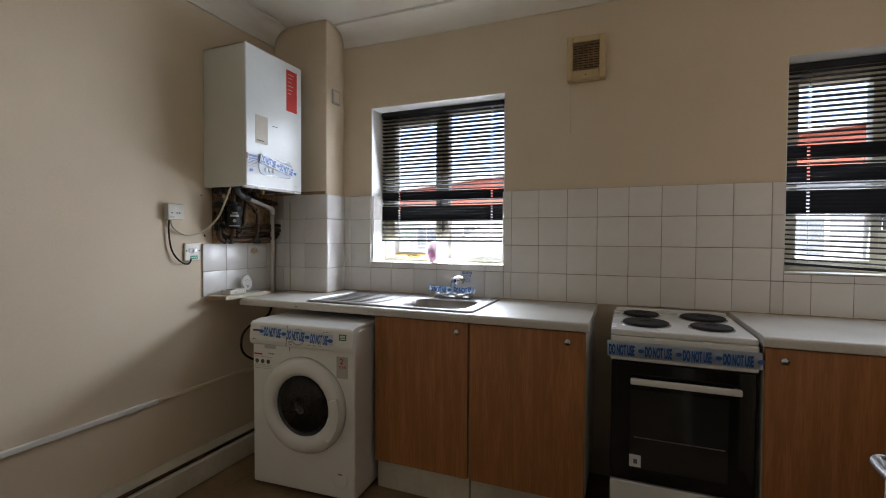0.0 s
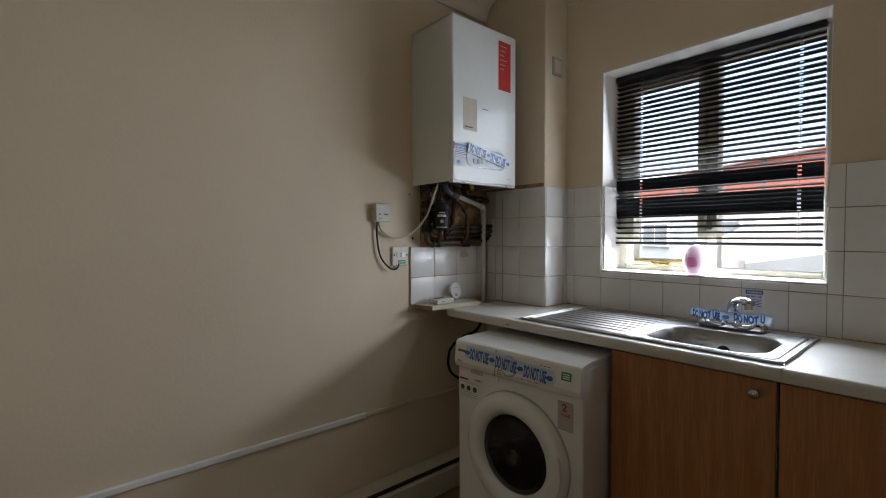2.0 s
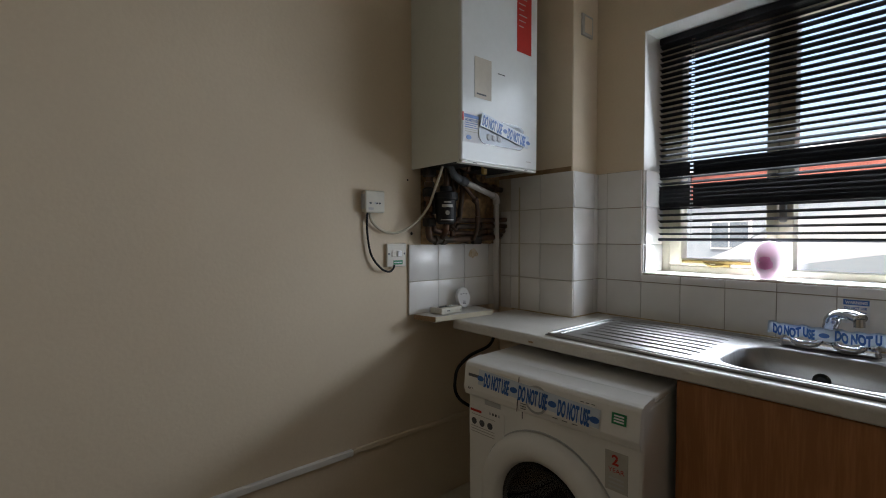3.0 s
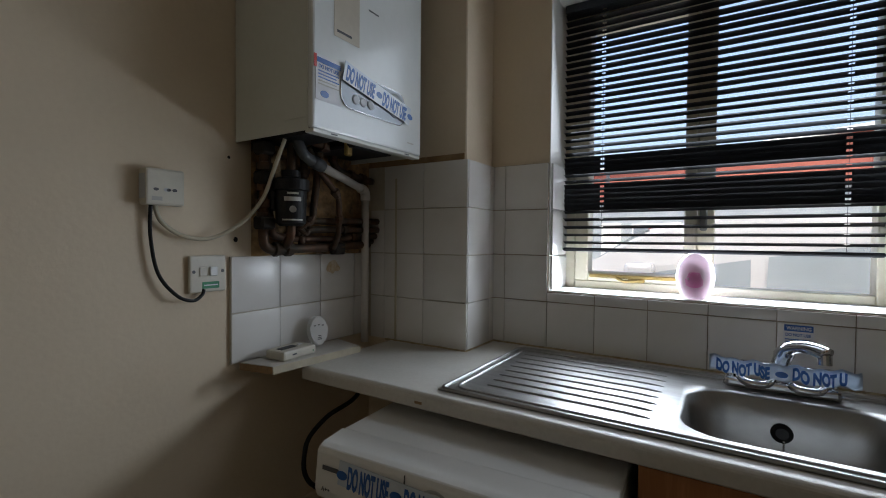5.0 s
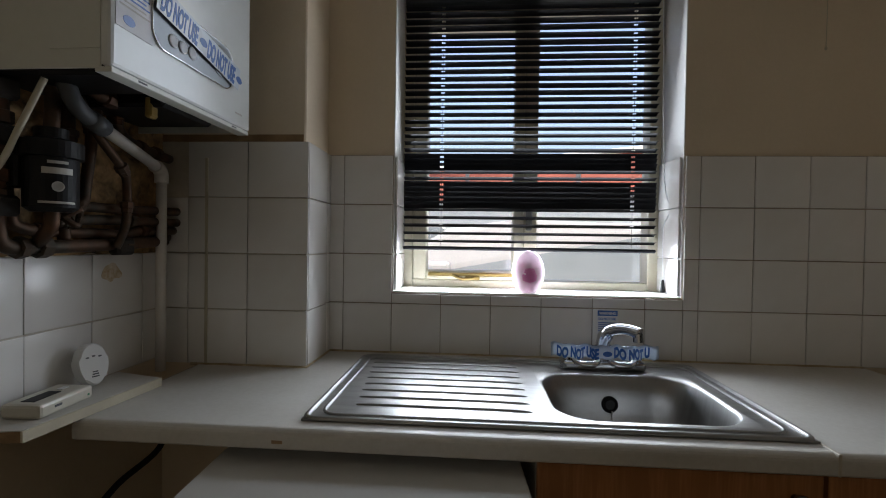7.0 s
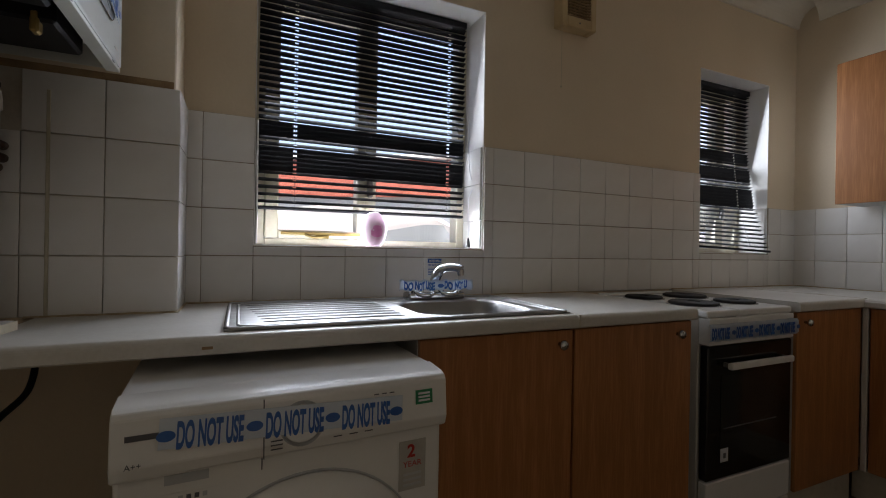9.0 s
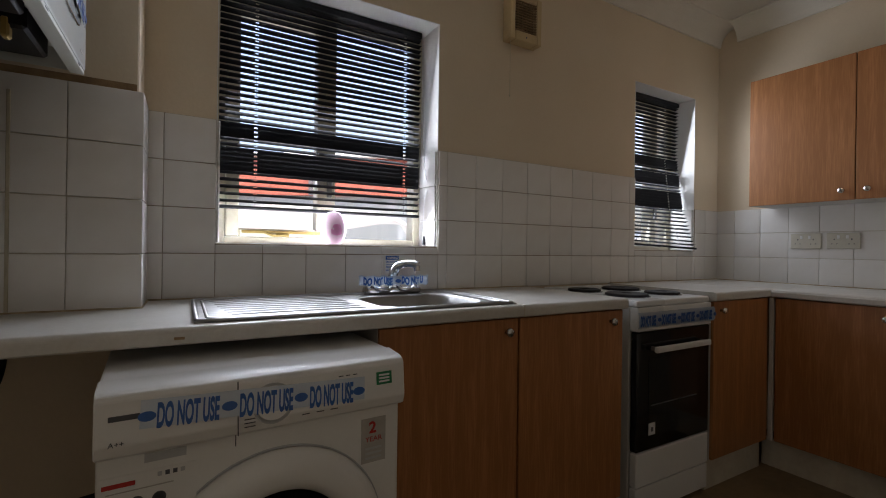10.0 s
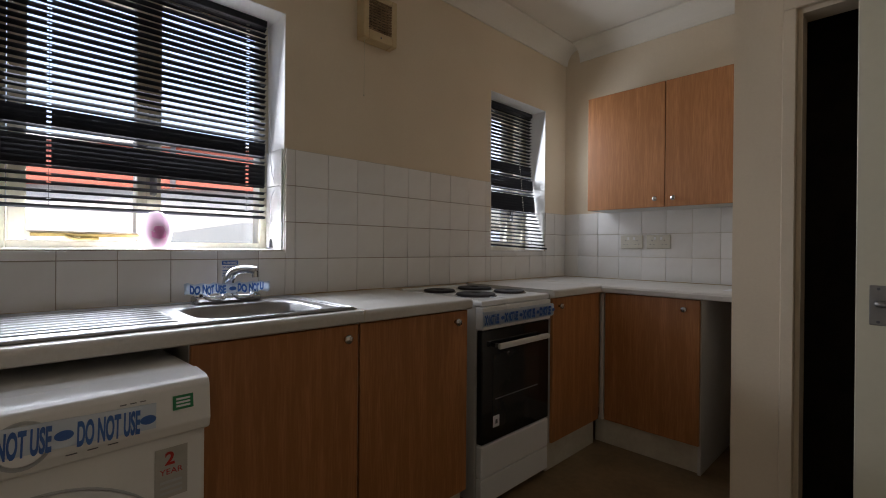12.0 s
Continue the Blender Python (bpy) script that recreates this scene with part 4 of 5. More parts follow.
def boiler():
    b = thing("boiler", (-1.37, -0.51, 1.508), "white wall-hung gas boiler with warning tape and stickers", "boiler")
    y0, y1, z0, z1 = -0.720, -0.290, 1.512, 2.252
    for a, c, d, e, f, g in ((XW + 0.003, XB - 0.02, y0 + 0.003, y0 + 0.006, z0, z1 - 0.002), (XW + 0.003, XB - 0.02, y1 - 0.006, y1 - 0.003, z0, z1 - 0.002), (XW + 0.003, XB - 0.02, y0 + 0.003, y1 - 0.003, z1 - 0.006, z1 - 0.002), (XW + 0.003, XB - 0.03, y0 + 0.006, y1 - 0.006, z0 + 0.05, z0 + 0.056)):
        part("case_panel", box(a, c, d, e, f, g), M_BOILSIDE, b, "off-white painted steel panel")

    f = part("front_cover", box(XB - 0.0195, XB, y0, y1, z0 + 0.003, z1, 0.006, 2), M_BOIL, b, "glossy white front cover")
    part("bottom_flange", box(XB - 0.03, XB - 0.002, y0 + 0.004, y1 - 0.004, z0 - 0.006, z0 + 0.0025, 0.001), M_BOILSIDE, b)
    for y in (y0 + 0.06, y1 - 0.08):
        part("flange_slot", box(XB - 0.0035, XB - 0.0015, y, y + 0.02, z0 - 0.003, z0), M_INK, b)
    part("catch", box(XW + 0.2, XB - 0.018, y0 + 0.0005, y0 + 0.0035, z0 + 0.03, z0 + 0.16), M_BOILSIDE, b)
    xf = XB + 0.0004
    r = part("sticker", plate(0.088, 0.236, "east", (xf, -0.42, 1.975), 0.0008), M_RED, f, "tall red sticker")
    for i in range(6):
        part("print", plate(0.05 - 0.01 * (i % 3), 0.004, "east", (xf + 0.0009, -0.41, 2.185 - i * 0.022), 0.0003), M_LABELGR, r)
    s = part("sticker", plate(0.088, 0.148, "east", (xf, -0.655, 1.748), 0.0008), mat("beige_data_label", (0.58, 0.52, 0.42), None, 0.5), f, "faded beige data label")
    part("print", plate(0.05, 0.006, "east", (xf + 0.0009, -0.645, 1.76), 0.0003), M_INK, s)
    part("print", plate(0.04, 0.004, "east", (xf, -0.532, 1.858), 0.0004), M_INK, f)
    part("brand_bar", plate(0.03, 0.004, "east", (xf, -0.36, 1.543), 0.0004), M_LABELGR, f)
    # control fascia: a rounded silver panel
    pts = rounded(-0.506, 1.632, 0.128, 0.046, 0.032, 6)
    pan = part("control_fascia", prism(pts, "x", XB - 0.001, XB + 0.004, 0.001), M_SILVER, f, "rounded silver control fascia")
    part("fascia_rim", tube([(XB + 0.002, y, z) for y, z in pts] + [(XB + 0.002, *pts[0])], 0.0022, 6, False), M_CHROME, pan, smooth=True)
    part("dial", lathe([(0.034, 0), (0.034, 0.001), (0.028, 0.003), (0, 0.003)], (XB + 0.004, -0.425, 1.636), (1, 0, 0), 28), M_SILVER, pan)
    for i in range(3):
        part("button", lathe([(0.012, 0), (0.012, 0.002), (0.009, 0.003), (0, 0.003)], (XB + 0.004, -0.583 + 0.028 * i, 1.612), (1, 0, 0), 18), M_GREYPL, pan)
    n = part("notice", plate(0.083, 0.105, "east", (xf, -0.712, 1.582), 0.0008), M_PAPER, f, "white warning notice with blue print")
    part("print", plate(0.075, 0.012, "east", (xf + 0.0009, -0.708, 1.668), 0.0003), M_BLUE, n)
    part("lettering", letters("DO NOT USE", 0.0085, "east", (xf + 0.001, -0.703, 1.656), width=0.064, bold=0.0003), M_BLUE, n)
    for i in range(5):
        part("print", plate(0.066 - 0.008 * (i % 2), 0.0028, "east", (xf + 0.0009, -0.705, 1.648 - i * 0.0075), 0.0003), M_LABELGR if i > 2 else M_BLUE, n)
    part("print", plate(0.008, 0.03, "east", (xf + 0.0009, -0.717, 1.655), 0.0003), M_RED, n)
    part("print", disc(0.013, 0.008, "east", (xf + 0.001, -0.685, 1.598)), M_BLUE, n)
    tp = part("tape", plate(0.275, 0.05, "east", (XB + 0.0088, -0.634, 1.647), 0.0008, -11), M_TAPE, f, "clear tape with blue warning print")
    for k in range(2):
        d = 0.010 + k * 0.14
        part("lettering", letters("DO NOT USE", 0.037, "east", (XB + 0.0098, -0.634 + d * 0.98, 1.653 - d * 0.194), -11, 0.106, 0.0022), M_BLUE, tp, "blue printed warning lettering")
        e = d + 0.122
        part("print", disc(0.012, 0.008, "east", (XB + 0.0098, -0.634 + e * 0.98 + 0.006, 1.671 - e * 0.194), tilt=-11), M_BLUE, tp)
    part("flue_collar", lathe([(0.045, 0), (0.045, 0.02), (0.036, 0.022), (0.036, 0.03), (0, 0.03)], (XW + 0.14, y1 - 0.10, z1 - 0.001), (0, 0, 1), 28), M_BOILSIDE, b, "white flue collar")
    part("flue", tube([(XW + 0.14, y1 - 0.10, z1 + 0.01), (XW + 0.14, y1 - 0.09, z1 + 0.035), (XW + 0.14, y1 - 0.02, z1 + 0.042), (XW + 0.14, COL[1] + 0.01, z1 + 0.042)], 0.030, 18), M_FANPL, b, smooth=True)
    inner = bmesh.new()
    box(XW + 0.03, XB - 0.05, y0 + 0.04, y0 + 0.15, z0 + 0.005, z0 + 0.05, 0.006, into=inner)
    box(XW + 0.06, XB - 0.06, y0 + 0.2, y1 - 0.06, z0 + 0.0, z0 + 0.05, 0.006, into=inner)
    part("pump_block", inner, M_BLACK, b, "dark pump and valve block")
    part("gas_cock", box(XB - 0.1, XB - 0.085, -0.522, -0.498, z0 - 0.022, z0 + 0.02, 0.004), M_BRASS, b, "yellow gas cock lever")


boiler()


def pipework():
    x = XW + 0.022
    rough = bmesh.new()
    bmesh.ops.create_grid(rough, x_segments=44, y_segments=34, size=0.5)
    rng = random.Random(11)
    ya, yb, za, zb = -0.672, -0.185, 1.207, 1.565
    for v in rough.verts:
        u, w = v.co.x + 0.5, v.co.y + 0.5
        e = min(u, w, 1 - u, 1 - w) * 10
        hgt = 0.004 + min(1, e) * 0.016 * (0.5 + noise.noise((u * 7, w * 6, 3.1)) + 0.4 * noise.noise((u * 22, w * 20, 1.0)))
        v.co = Vector((XW + max(0.001, hgt), ya + u * (yb - ya), za + w * (zb - za) + 0.012 * noise.noise((u * 9, 0, 4)) * (w < 0.04)))
    setting("wall_patch", rough, M_BRICKRAW, "broken sooty masonry left bare below the boiler", "wall", True)
    p = thing("pipework", (x, -0.5, 1.2), "tangle of tarnished copper boiler pipes against bare masonry", "pipes")
    runs = [
        ([(x + 0.03, -0.665, 1.55), (x + 0.03, -0.665, 1.40), (x + 0.03, -0.668, 1.27), (x + 0.03, -0.655, 1.232), (x + 0.03, -0.60, 1.228), (x + 0.03, -0.42, 1.232), (x + 0.03, -0.25, 1.24)], 0.0135),
        ([(x + 0.02, -0.40, 1.24), (x + 0.02, -0.345, 1.262), (x + 0.02, -0.20, 1.268)], 0.011),
        ([(x + 0.03, -0.56, 1.275), (x + 0.03, -0.48, 1.285), (x + 0.03, -0.20, 1.29)], 0.011),
        ([(x + 0.07, -0.55, 1.52), (x + 0.075, -0.51, 1.455), (x + 0.075, -0.455, 1.405), (x + 0.07, -0.43, 1.375), (x + 0.065, -0.425, 1.28), (x + 0.05, -0.435, 1.225)], 0.009),
        ([(x + 0.05, -0.495, 1.55), (x + 0.045, -0.495, 1.44), (x + 0.035, -0.50, 1.33), (x + 0.03, -0.48, 1.312), (x + 0.03, -0.20, 1.32)], 0.011),
        ([(x + 0.012, -0.645, 1.56), (x + 0.01, -0.64, 1.42), (x + 0.01, -0.63, 1.30), (x + 0.01, -0.60, 1.262), (x + 0.012, -0.42, 1.256), (x + 0.01, -0.21, 1.25)], 0.011),
        ([(x + 0.03, -0.535, 1.56), (x + 0.028, -0.53, 1.45), (x + 0.02, -0.535, 1.34), (x + 0.02, -0.53, 1.24)], 0.0115),
        ([(x + 0.1, -0.60, 1.545), (x + 0.11, -0.54, 1.525), (x + 0.1, -0.45, 1.53), (x + 0.09, -0.38, 1.545)], 0.013),
        ([(x + 0.05, -0.44, 1.55), (x + 0.05, -0.43, 1.49), (x + 0.03, -0.36, 1.47), (x + 0.02, -0.22, 1.46)], 0.012),
    ]
    for pts, r in runs:
        part("pipe", tube(pts, r, 12), M_COPPER, p, smooth=True)
    for y, z in ((-0.665, 1.44), (-0.667, 1.34), (-0.665, 1.385), (-0.60, 1.228), (-0.40, 1.232)):
        ax = (0, 0, 1) if y < -0.63 else (0, 1, 0)
        part("fitting", lathe([(0.015, 0), (0.021, 0.002), (0.021, 0.022), (0.015, 0.024)], (x + 0.03, y, z), ax, 8), M_COPPER, p, "brass compression fitting")
    frng = random.Random(21)
    for pts, r in runs:
        line = spline(pts)
        for k in range(3):
            n = frng.randrange(2, len(line) - 3)
            d = line[n + 1] - line[n]
            s = r * frng.uniform(1.35, 1.6)
            part("fitting", lathe([(r, 0), (s, 0.002), (s, 0.014), (s * 0.85, 0.016), (s * 0.85, 0.024), (r, 0.026)], line[n], d, 8), M_COPPER, p, "tarnished compression fitting")
    for z in (1.50, 1.42, 1.30):
        part("valve_body", box(x + 0.012, x + 0.055, -0.69, -0.645, z - 0.018, z + 0.018, 0.006), M_DARK, p, "grimy black valve body")
    part("valve", box(x + 0.02, x + 0.05, -0.425, -0.375, 1.208, 1.246, 0.006), M_DARK, p)
    part("valve_lever", tube([(x + 0.06, -0.575, 1.285), (x + 0.075, -0.56, 1.27), (x + 0.06, -0.54, 1.285), (x + 0.075, -0.555, 1.30), (x + 0.06, -0.575, 1.285)], 0.006, 8), M_COPPER, p)
    f = thing("water_filter", (x + 0.08, -0.618, 1.31), "black cylindrical heating filter with pale printed lettering", "filter")
    c = (x + 0.08, -0.618, 1.292)
    cyl = part("canister", lathe([(0.03, 0), (0.04, 0.008), (0.041, 0.095), (0.048, 0.097), (0.048, 0.125), (0.04, 0.128), (0.025, 0.132), (0.025, 0.15), (0, 0.15)], c, (0, 0, 1), 32), M_BLACK, f, smooth=False)
    for h, w, hh in ((0.084, 0.03, 0.005), (0.066, 0.045, 0.011), (0.014, 0.055, 0.004)):
        bm = box(-w / 2, w / 2, -0.0006, 0.0006, 0, hh)
        bmesh.ops.subdivide_edges(bm, edges=[e for e in bm.edges if abs(e.verts[0].co.x - e.verts[1].co.x) > 0.01], cuts=8)
        for v in bm.verts:
            a = radians(-32) + v.co.x / 0.0415
            v.co = Vector((c[0] + (0.0415 + v.co.y) * math.cos(a), c[1] + (0.0415 + v.co.y) * math.sin(a), c[2] + h + v.co.z))
        part("print", bm, M_LABELGR, cyl, "pale printed bar")
    a = radians(-32)
    part("print", lathe([(0.009, 0), (0.009, 0.001), (0.007, 0.001), (0.007, 0)], (c[0] + 0.0408 * math.cos(a), c[1] + 0.0408 * math.sin(a), c[2] + 0.044), (math.cos(a), math.sin(a), 0), 18), M_LABELGR, cyl)
    part("bracket", box(XW + 0.012, c[0] - 0.02, c[1] - 0.045, c[1] - 0.02, c[2] + 0.04, c[2] + 0.1, 0.004), M_BLACK, f)
    part("outlet", tube([(c[0], c[1], 1.302), (c[0], c[1], 1.27), (c[0] - 0.03, c[1] + 0.01, 1.243), (c[0] - 0.05, c[1] + 0.02, 1.235)], 0.012, 10), M_COPPER, f, smooth=True)
    part("inlet", tube([(c[0], c[1], 1.44), (c[0], c[1] + 0.002, 1.50), (c[0] - 0.01, c[1], 1.555)], 0.012, 10), M_COPPER, f, smooth=True)
    w = thing("waste_pipe", (-1.425, -0.255, ZC), "white plastic condensate pipe with a grey hose to the boiler", "pipe")
    px, py = -1.465, -0.274
    part("pipe", tube([(px, py, ZC), (px, py, 1.403)], 0.0125, 14, False), M_PIPEW, w, smooth=True)
    part("elbow", tube([(px, py, 1.39), (px, py - 0.001, 1.412), (px + 0.002, py - 0.012, 1.424), (px + 0.006, py - 0.032, 1.428)], 0.0165, 14), M_PIPEW, w, smooth=True)
    part("pipe", tube([(px + 0.004, py - 0.02, 1.426), (px + 0.068, py - 0.27, 1.468)], 0.0125, 14, False), M_PIPEW, w, smooth=True)
    part("coupling", tube([(px + 0.064, py - 0.255, 1.4655), (px + 0.076, py - 0.30, 1.473)], 0.018, 14, False), M_PIPEG, w, smooth=True)
    part("hose", tube([(px + 0.074, py - 0.295, 1.472), (px + 0.083, py - 0.335, 1.485), (px + 0.08, py - 0.352, 1.515), (px + 0.06, py - 0.345, 1.565)], 0.015, 12), M_PIPEG, w, "grey corrugated hose", True)


pipework()

# ---- fittings on the boiler wall ----


def controls():
    x = XW
    s = thing("thermostat_box", (x, -0.908, 1.336), "white plastic heating control box with three dark buttons", "control box")
    part("case", box(x + 0.0005, x + 0.034, -0.950, -0.866, 1.331, 1.413, 0.005, 2), M_SOCKET, s)
    for y in (-0.929, -0.902, -0.889):
        part("button", disc(0.0055, 0.0035, "east", (x + 0.034, y, 1.366)), M_INK, s)
    part("button", disc(0.006, 0.004, "east", (x + 0.034, y - 0.018, 1.366)), M_GREYPL, s)
    part("label", plate(0.022, 0.009, "east", (x + 0.0342, -0.938, 1.341), 0.0004), M_LABELGR, s)
    part("vent", box(x + 0.004, x + 0.03, -0.9507, -0.9498, 1.345, 1.40), M_GREYPL, s)
    c = thing("power_cable", (x + 0.015, -0.89, 1.2), "black cable looping between the wall boxes", "cable")
    part("cable", tube([(x + 0.016, -0.932, 1.334), (x + 0.014, -0.932, 1.26), (x + 0.016, -0.917, 1.175), (x + 0.024, -0.880, 1.122), (x + 0.024, -0.843, 1.106), (x + 0.014, -0.815, 1.116), (x + 0.012, -0.809, 1.13)], 0.0042, 8), M_BLACK, c, smooth=True)
    c = thing("control_cable", (x + 0.02, -0.76, 1.28), "cream cable drooping from the control box to the boiler", "cable")
    part("cable", tube([(x + 0.016, -0.924, 1.334), (x + 0.016, -0.910, 1.295), (x + 0.018, -0.862, 1.262), (x + 0.024, -0.795, 1.258), (x + 0.045, -0.728, 1.298), (x + 0.075, -0.688, 1.36), (x + 0.105, -0.678, 1.43), (x + 0.14, -0.668, 1.515)], 0.0052, 8), M_CABLE, c, smooth=True)
    f = thing("switched_spur", (x, -0.797, 1.122), "white fused switch plate with a green label", "switch")
    part("face_plate", box(x + 0.0005, x + 0.012, -0.844, -0.750, 1.122, 1.214, 0.004, 2), M_SOCKET, f)
    part("rocker", box(x + 0.012, x + 0.017, -0.795, -0.775, 1.162, 1.186, 0.002), M_ENAMEL, f)
    part("fuse_holder", box(x + 0.012, x + 0.0145, -0.821, -0.799, 1.162, 1.186, 0.002), M_SOCKET, f)
    for y in (-0.834, -0.760):
        part("screw", disc(0.0042, 0.0042, "east", (x + 0.012, y, 1.174)), M_INK, f)
    part("label", plate(0.044, 0.017, "east", (x + 0.0122, -0.813, 1.131), 0.0005), M_GREEN, f, "green printed label")
    part("print", plate(0.036, 0.003, "east", (x + 0.0128, -0.809, 1.138), 0.0003), M_PAPER, f)
    t = thing("cable_trunking", (x, -1.5, 0.41), "white mini trunking clipped along the wall", "trunking")
    part("trunk", box(x + 0.0005, x + 0.017, YS + 0.01, -0.995, 0.430, 0.454, 0.003), M_REVEAL, t)
    # shadowed length: wall cream in place of white paints the fading
    part("trunk", box(x + 0.0005, x + 0.012, -0.994, -0.2, 0.432, 0.452, 0.003), M_WALL, t, "length of trunking with its shadow put in as wall cream")
    setting("baseboard", box(x, -1.375, YS, -0.02, 0.0, 0.115, 0.006), M_PLINTH, "cream boxed-in skirting along the boiler wall", "baseboard")
    c = thing("heating_pipe", (-1.40, -1.2, 0.08), "dark pipe lying on the skirting box", "pipe")
    part("pipe", tube([(-1.40, YS + 0.02, 0.1245), (-1.40, -0.05, 0.1245)], 0.0085, 10, False), M_COPPER, c, smooth=True)
    h = thing("wall_plug", (x, -0.715, 1.262), "dark screw hole in the plaster", "screw hole")
    part("hole", disc(0.006, 0.007, "east", (x + 0.0003, -0.716, 1.254)), M_DARK, h)
    part("screw", disc(0.004, 0.004, "east", (x + 0.0003, -0.735, 1.47)), M_DARK, h)


controls()


def shelf_and_alarm():
    s = thing("board_offcut", (-1.46, -0.47, ZC), "loose white-faced chipboard strip bridging worktop and wall", "board")
    bm = prism([(-1.508, -0.716), (-1.400, -0.691), (-1.378, -0.392), (-1.508, -0.36)], "z", ZC + 0.0008, ZC + 0.019)
    part("board", bm, M_BOARD, s)
    part("facing", prism([(-1.507, -0.714), (-1.402, -0.690), (-1.380, -0.394), (-1.507, -0.362)], "z", ZC + 0.0192, ZC + 0.0208), M_TOP, s, "white laminate facing")
    part("edging", prism([(-1.4015, -0.693), (-1.3975, -0.693), (-1.3755, -0.392), (-1.3795, -0.392)], "z", ZC + 0.001, ZC + 0.020), M_CABLE, s, "cream edging strip")
    z = ZC + 0.0212
    a = thing("carbon_monoxide_alarm", (-1.455, -0.55, z), "white oblong alarm with a dark display lying on the board", "alarm")
    m = Matrix.Translation((-1.452, -0.592, z)) @ Matrix.Rotation(radians(4), 4, "Z")
    for nm, q, ma, lb in (("case", box(-0.036, 0.036, -0.06, 0.06, 0, 0.026, 0.006, 2), M_SOCKET, ""), ("display", box(-0.012, 0.012, -0.045, 0.012, 0.0262, 0.0272), M_BLACK, "black display window"),
                          ("button", box(-0.006, 0.006, 0.022, 0.038, 0.0262, 0.028, 0.0005), M_ENAMEL, ""), ("slot", box(0.0362, 0.037, -0.03, -0.015, 0.012, 0.016), M_INK, ""), ("led", box(0.0362, 0.037, 0.045, 0.049, 0.008, 0.012), M_GREEN, "")):
        q.transform(m)
        part(nm, q, ma, a, lb)
    d = thing("plug_in_detector", (-1.47, -0.45, z), "white teardrop-shaped plug-in unit leaning on the tiles", "detector")
    m = Matrix.Translation((-1.462, -0.482, z + 0.006)) @ Matrix.Rotation(radians(-20), 4, "Z") @ Matrix.Rotation(radians(-12), 4, "Y")
    out = []
    for i in range(28):
        t = 2 * math.pi * i / 28
        out.append((0.031 * math.cos(t) * (1 - 0.22 * (0.5 - 0.5 * math.sin(t))), 0.045 + 0.045 * math.sin(t)))
    bm = prism(out, "x", -0.018, 0.012, 0.004)
    bm.transform(m)
    part("case", bm, M_ENAMEL, d)
    for k, (yy, zz) in enumerate(((-0.012, 0.06), (0.0, 0.062), (0.012, 0.06))):
        q = box(0.0122, 0.0128, yy - 0.003, yy + 0.003, zz - 0.0015, zz + 0.0015)
        q.transform(m)
        part("mark", q, M_INK, d)
    for k in range(3):
        q = box(0.0122, 0.013, -0.007 + k * 0.001, 0.007 - k * 0.001, 0.018 + k * 0.005, 0.0205 + k * 0.005)
        q.transform(m)
        part("grille_slot", q, M_INK, d)


shelf_and_alarm()


def extractor():
    f = thing("extractor_fan", (0.395, -0.03, 2.07), "yellowed plastic extractor fan with a dark grille", "fan")
    x0, x1, z0, z1 = 0.297, 0.488, 2.07, 2.29
    bm = bmesh.new()
    for a, b, c, d in ((x0, x0 + 0.03, z0, z1), (x1 - 0.03, x1, z0, z1), (x0 + 0.03, x1 - 0.03, z0, z0 + 0.045), (x0 + 0.03, x1 - 0.03, z1 - 0.03, z1)):
        box(a, b, -0.062, -0.0005, c, d, 0.004, into=bm)
    part("case", bm, M_FANPL, f)
    # near-black backing paints the shade behind the grille
    part("backing", box(x0 + 0.03, x1 - 0.03, -0.03, -0.001, z0 + 0.045, z1 - 0.03), M_DARK, f, "backing of the fan cavity, its shade painted near-black")
    n = 12
    for i in range(n):
        z = z0 + 0.051 + i * (z1 - z0 - 0.082) / (n - 1)
        part("grille_slat", box(x0 + 0.031, x1 - 0.031, -0.058, -0.05, z - 0.0028, z + 0.0028), M_BOARD, f)
    for i in range(4):
        x = x0 + 0.055 + i * 0.026
        part("grille_rib", box(x - 0.002, x + 0.002, -0.05, -0.046, z0 + 0.046, z1 - 0.031), M_BOARD, f)
    part("screw", disc(0.004, 0.004, "south", ((x0 + x1) / 2, -0.0622, z0 + 0.02)), M_INK, f)
    part("pull_cord", tube([(0.317, -0.035, 2.07), (0.317, -0.036, 1.9), (0.317, -0.035, 1.815)], 0.0012, 6), M_CABLE, f)
    part("cord_end", lathe([(0.003, 0), (0.004, 0.004), (0.0, 0.012)], (0.317, -0.035, 1.806), (0, 0, 1), 8), M_CABLE, f)


extractor()


def socket_plate(y0, label):
    s = thing("double_socket", (XE - 0.01, y0 + 0.075, 1.1), label, "socket", "double sockets above the worktop")
    x = XE - 0.0105
    part("face_plate", box(x - 0.011, x, y0, y0 + 0.147, 1.113, 1.202, 0.004, 2), M_SOCKET, s)
    for k in (0, 1):
        cy = y0 + 0.036 + k * 0.075
        part("rocker", box(x - 0.0145, x - 0.011, cy - 0.006 + (0.018 if k == 0 else -0.018), cy + 0.006 + (0.018 if k == 0 else -0.018), 1.170, 1.188, 0.001), M_ENAMEL, s)
        for dy, dz in ((0, 0.012), (-0.011, -0.011), (0.011, -0.011)):
            part("pin_slot", plate(0.006, 0.004 if dz < 0 else 0.008, "west", (x - 0.0112, cy + dy + 0.003, 1.150 + dz), 0.0004), M_INK, s)


socket_plate(-0.586, "white double socket on the tiled wall")
socket_plate(-0.757, "white double socket on the tiled wall")


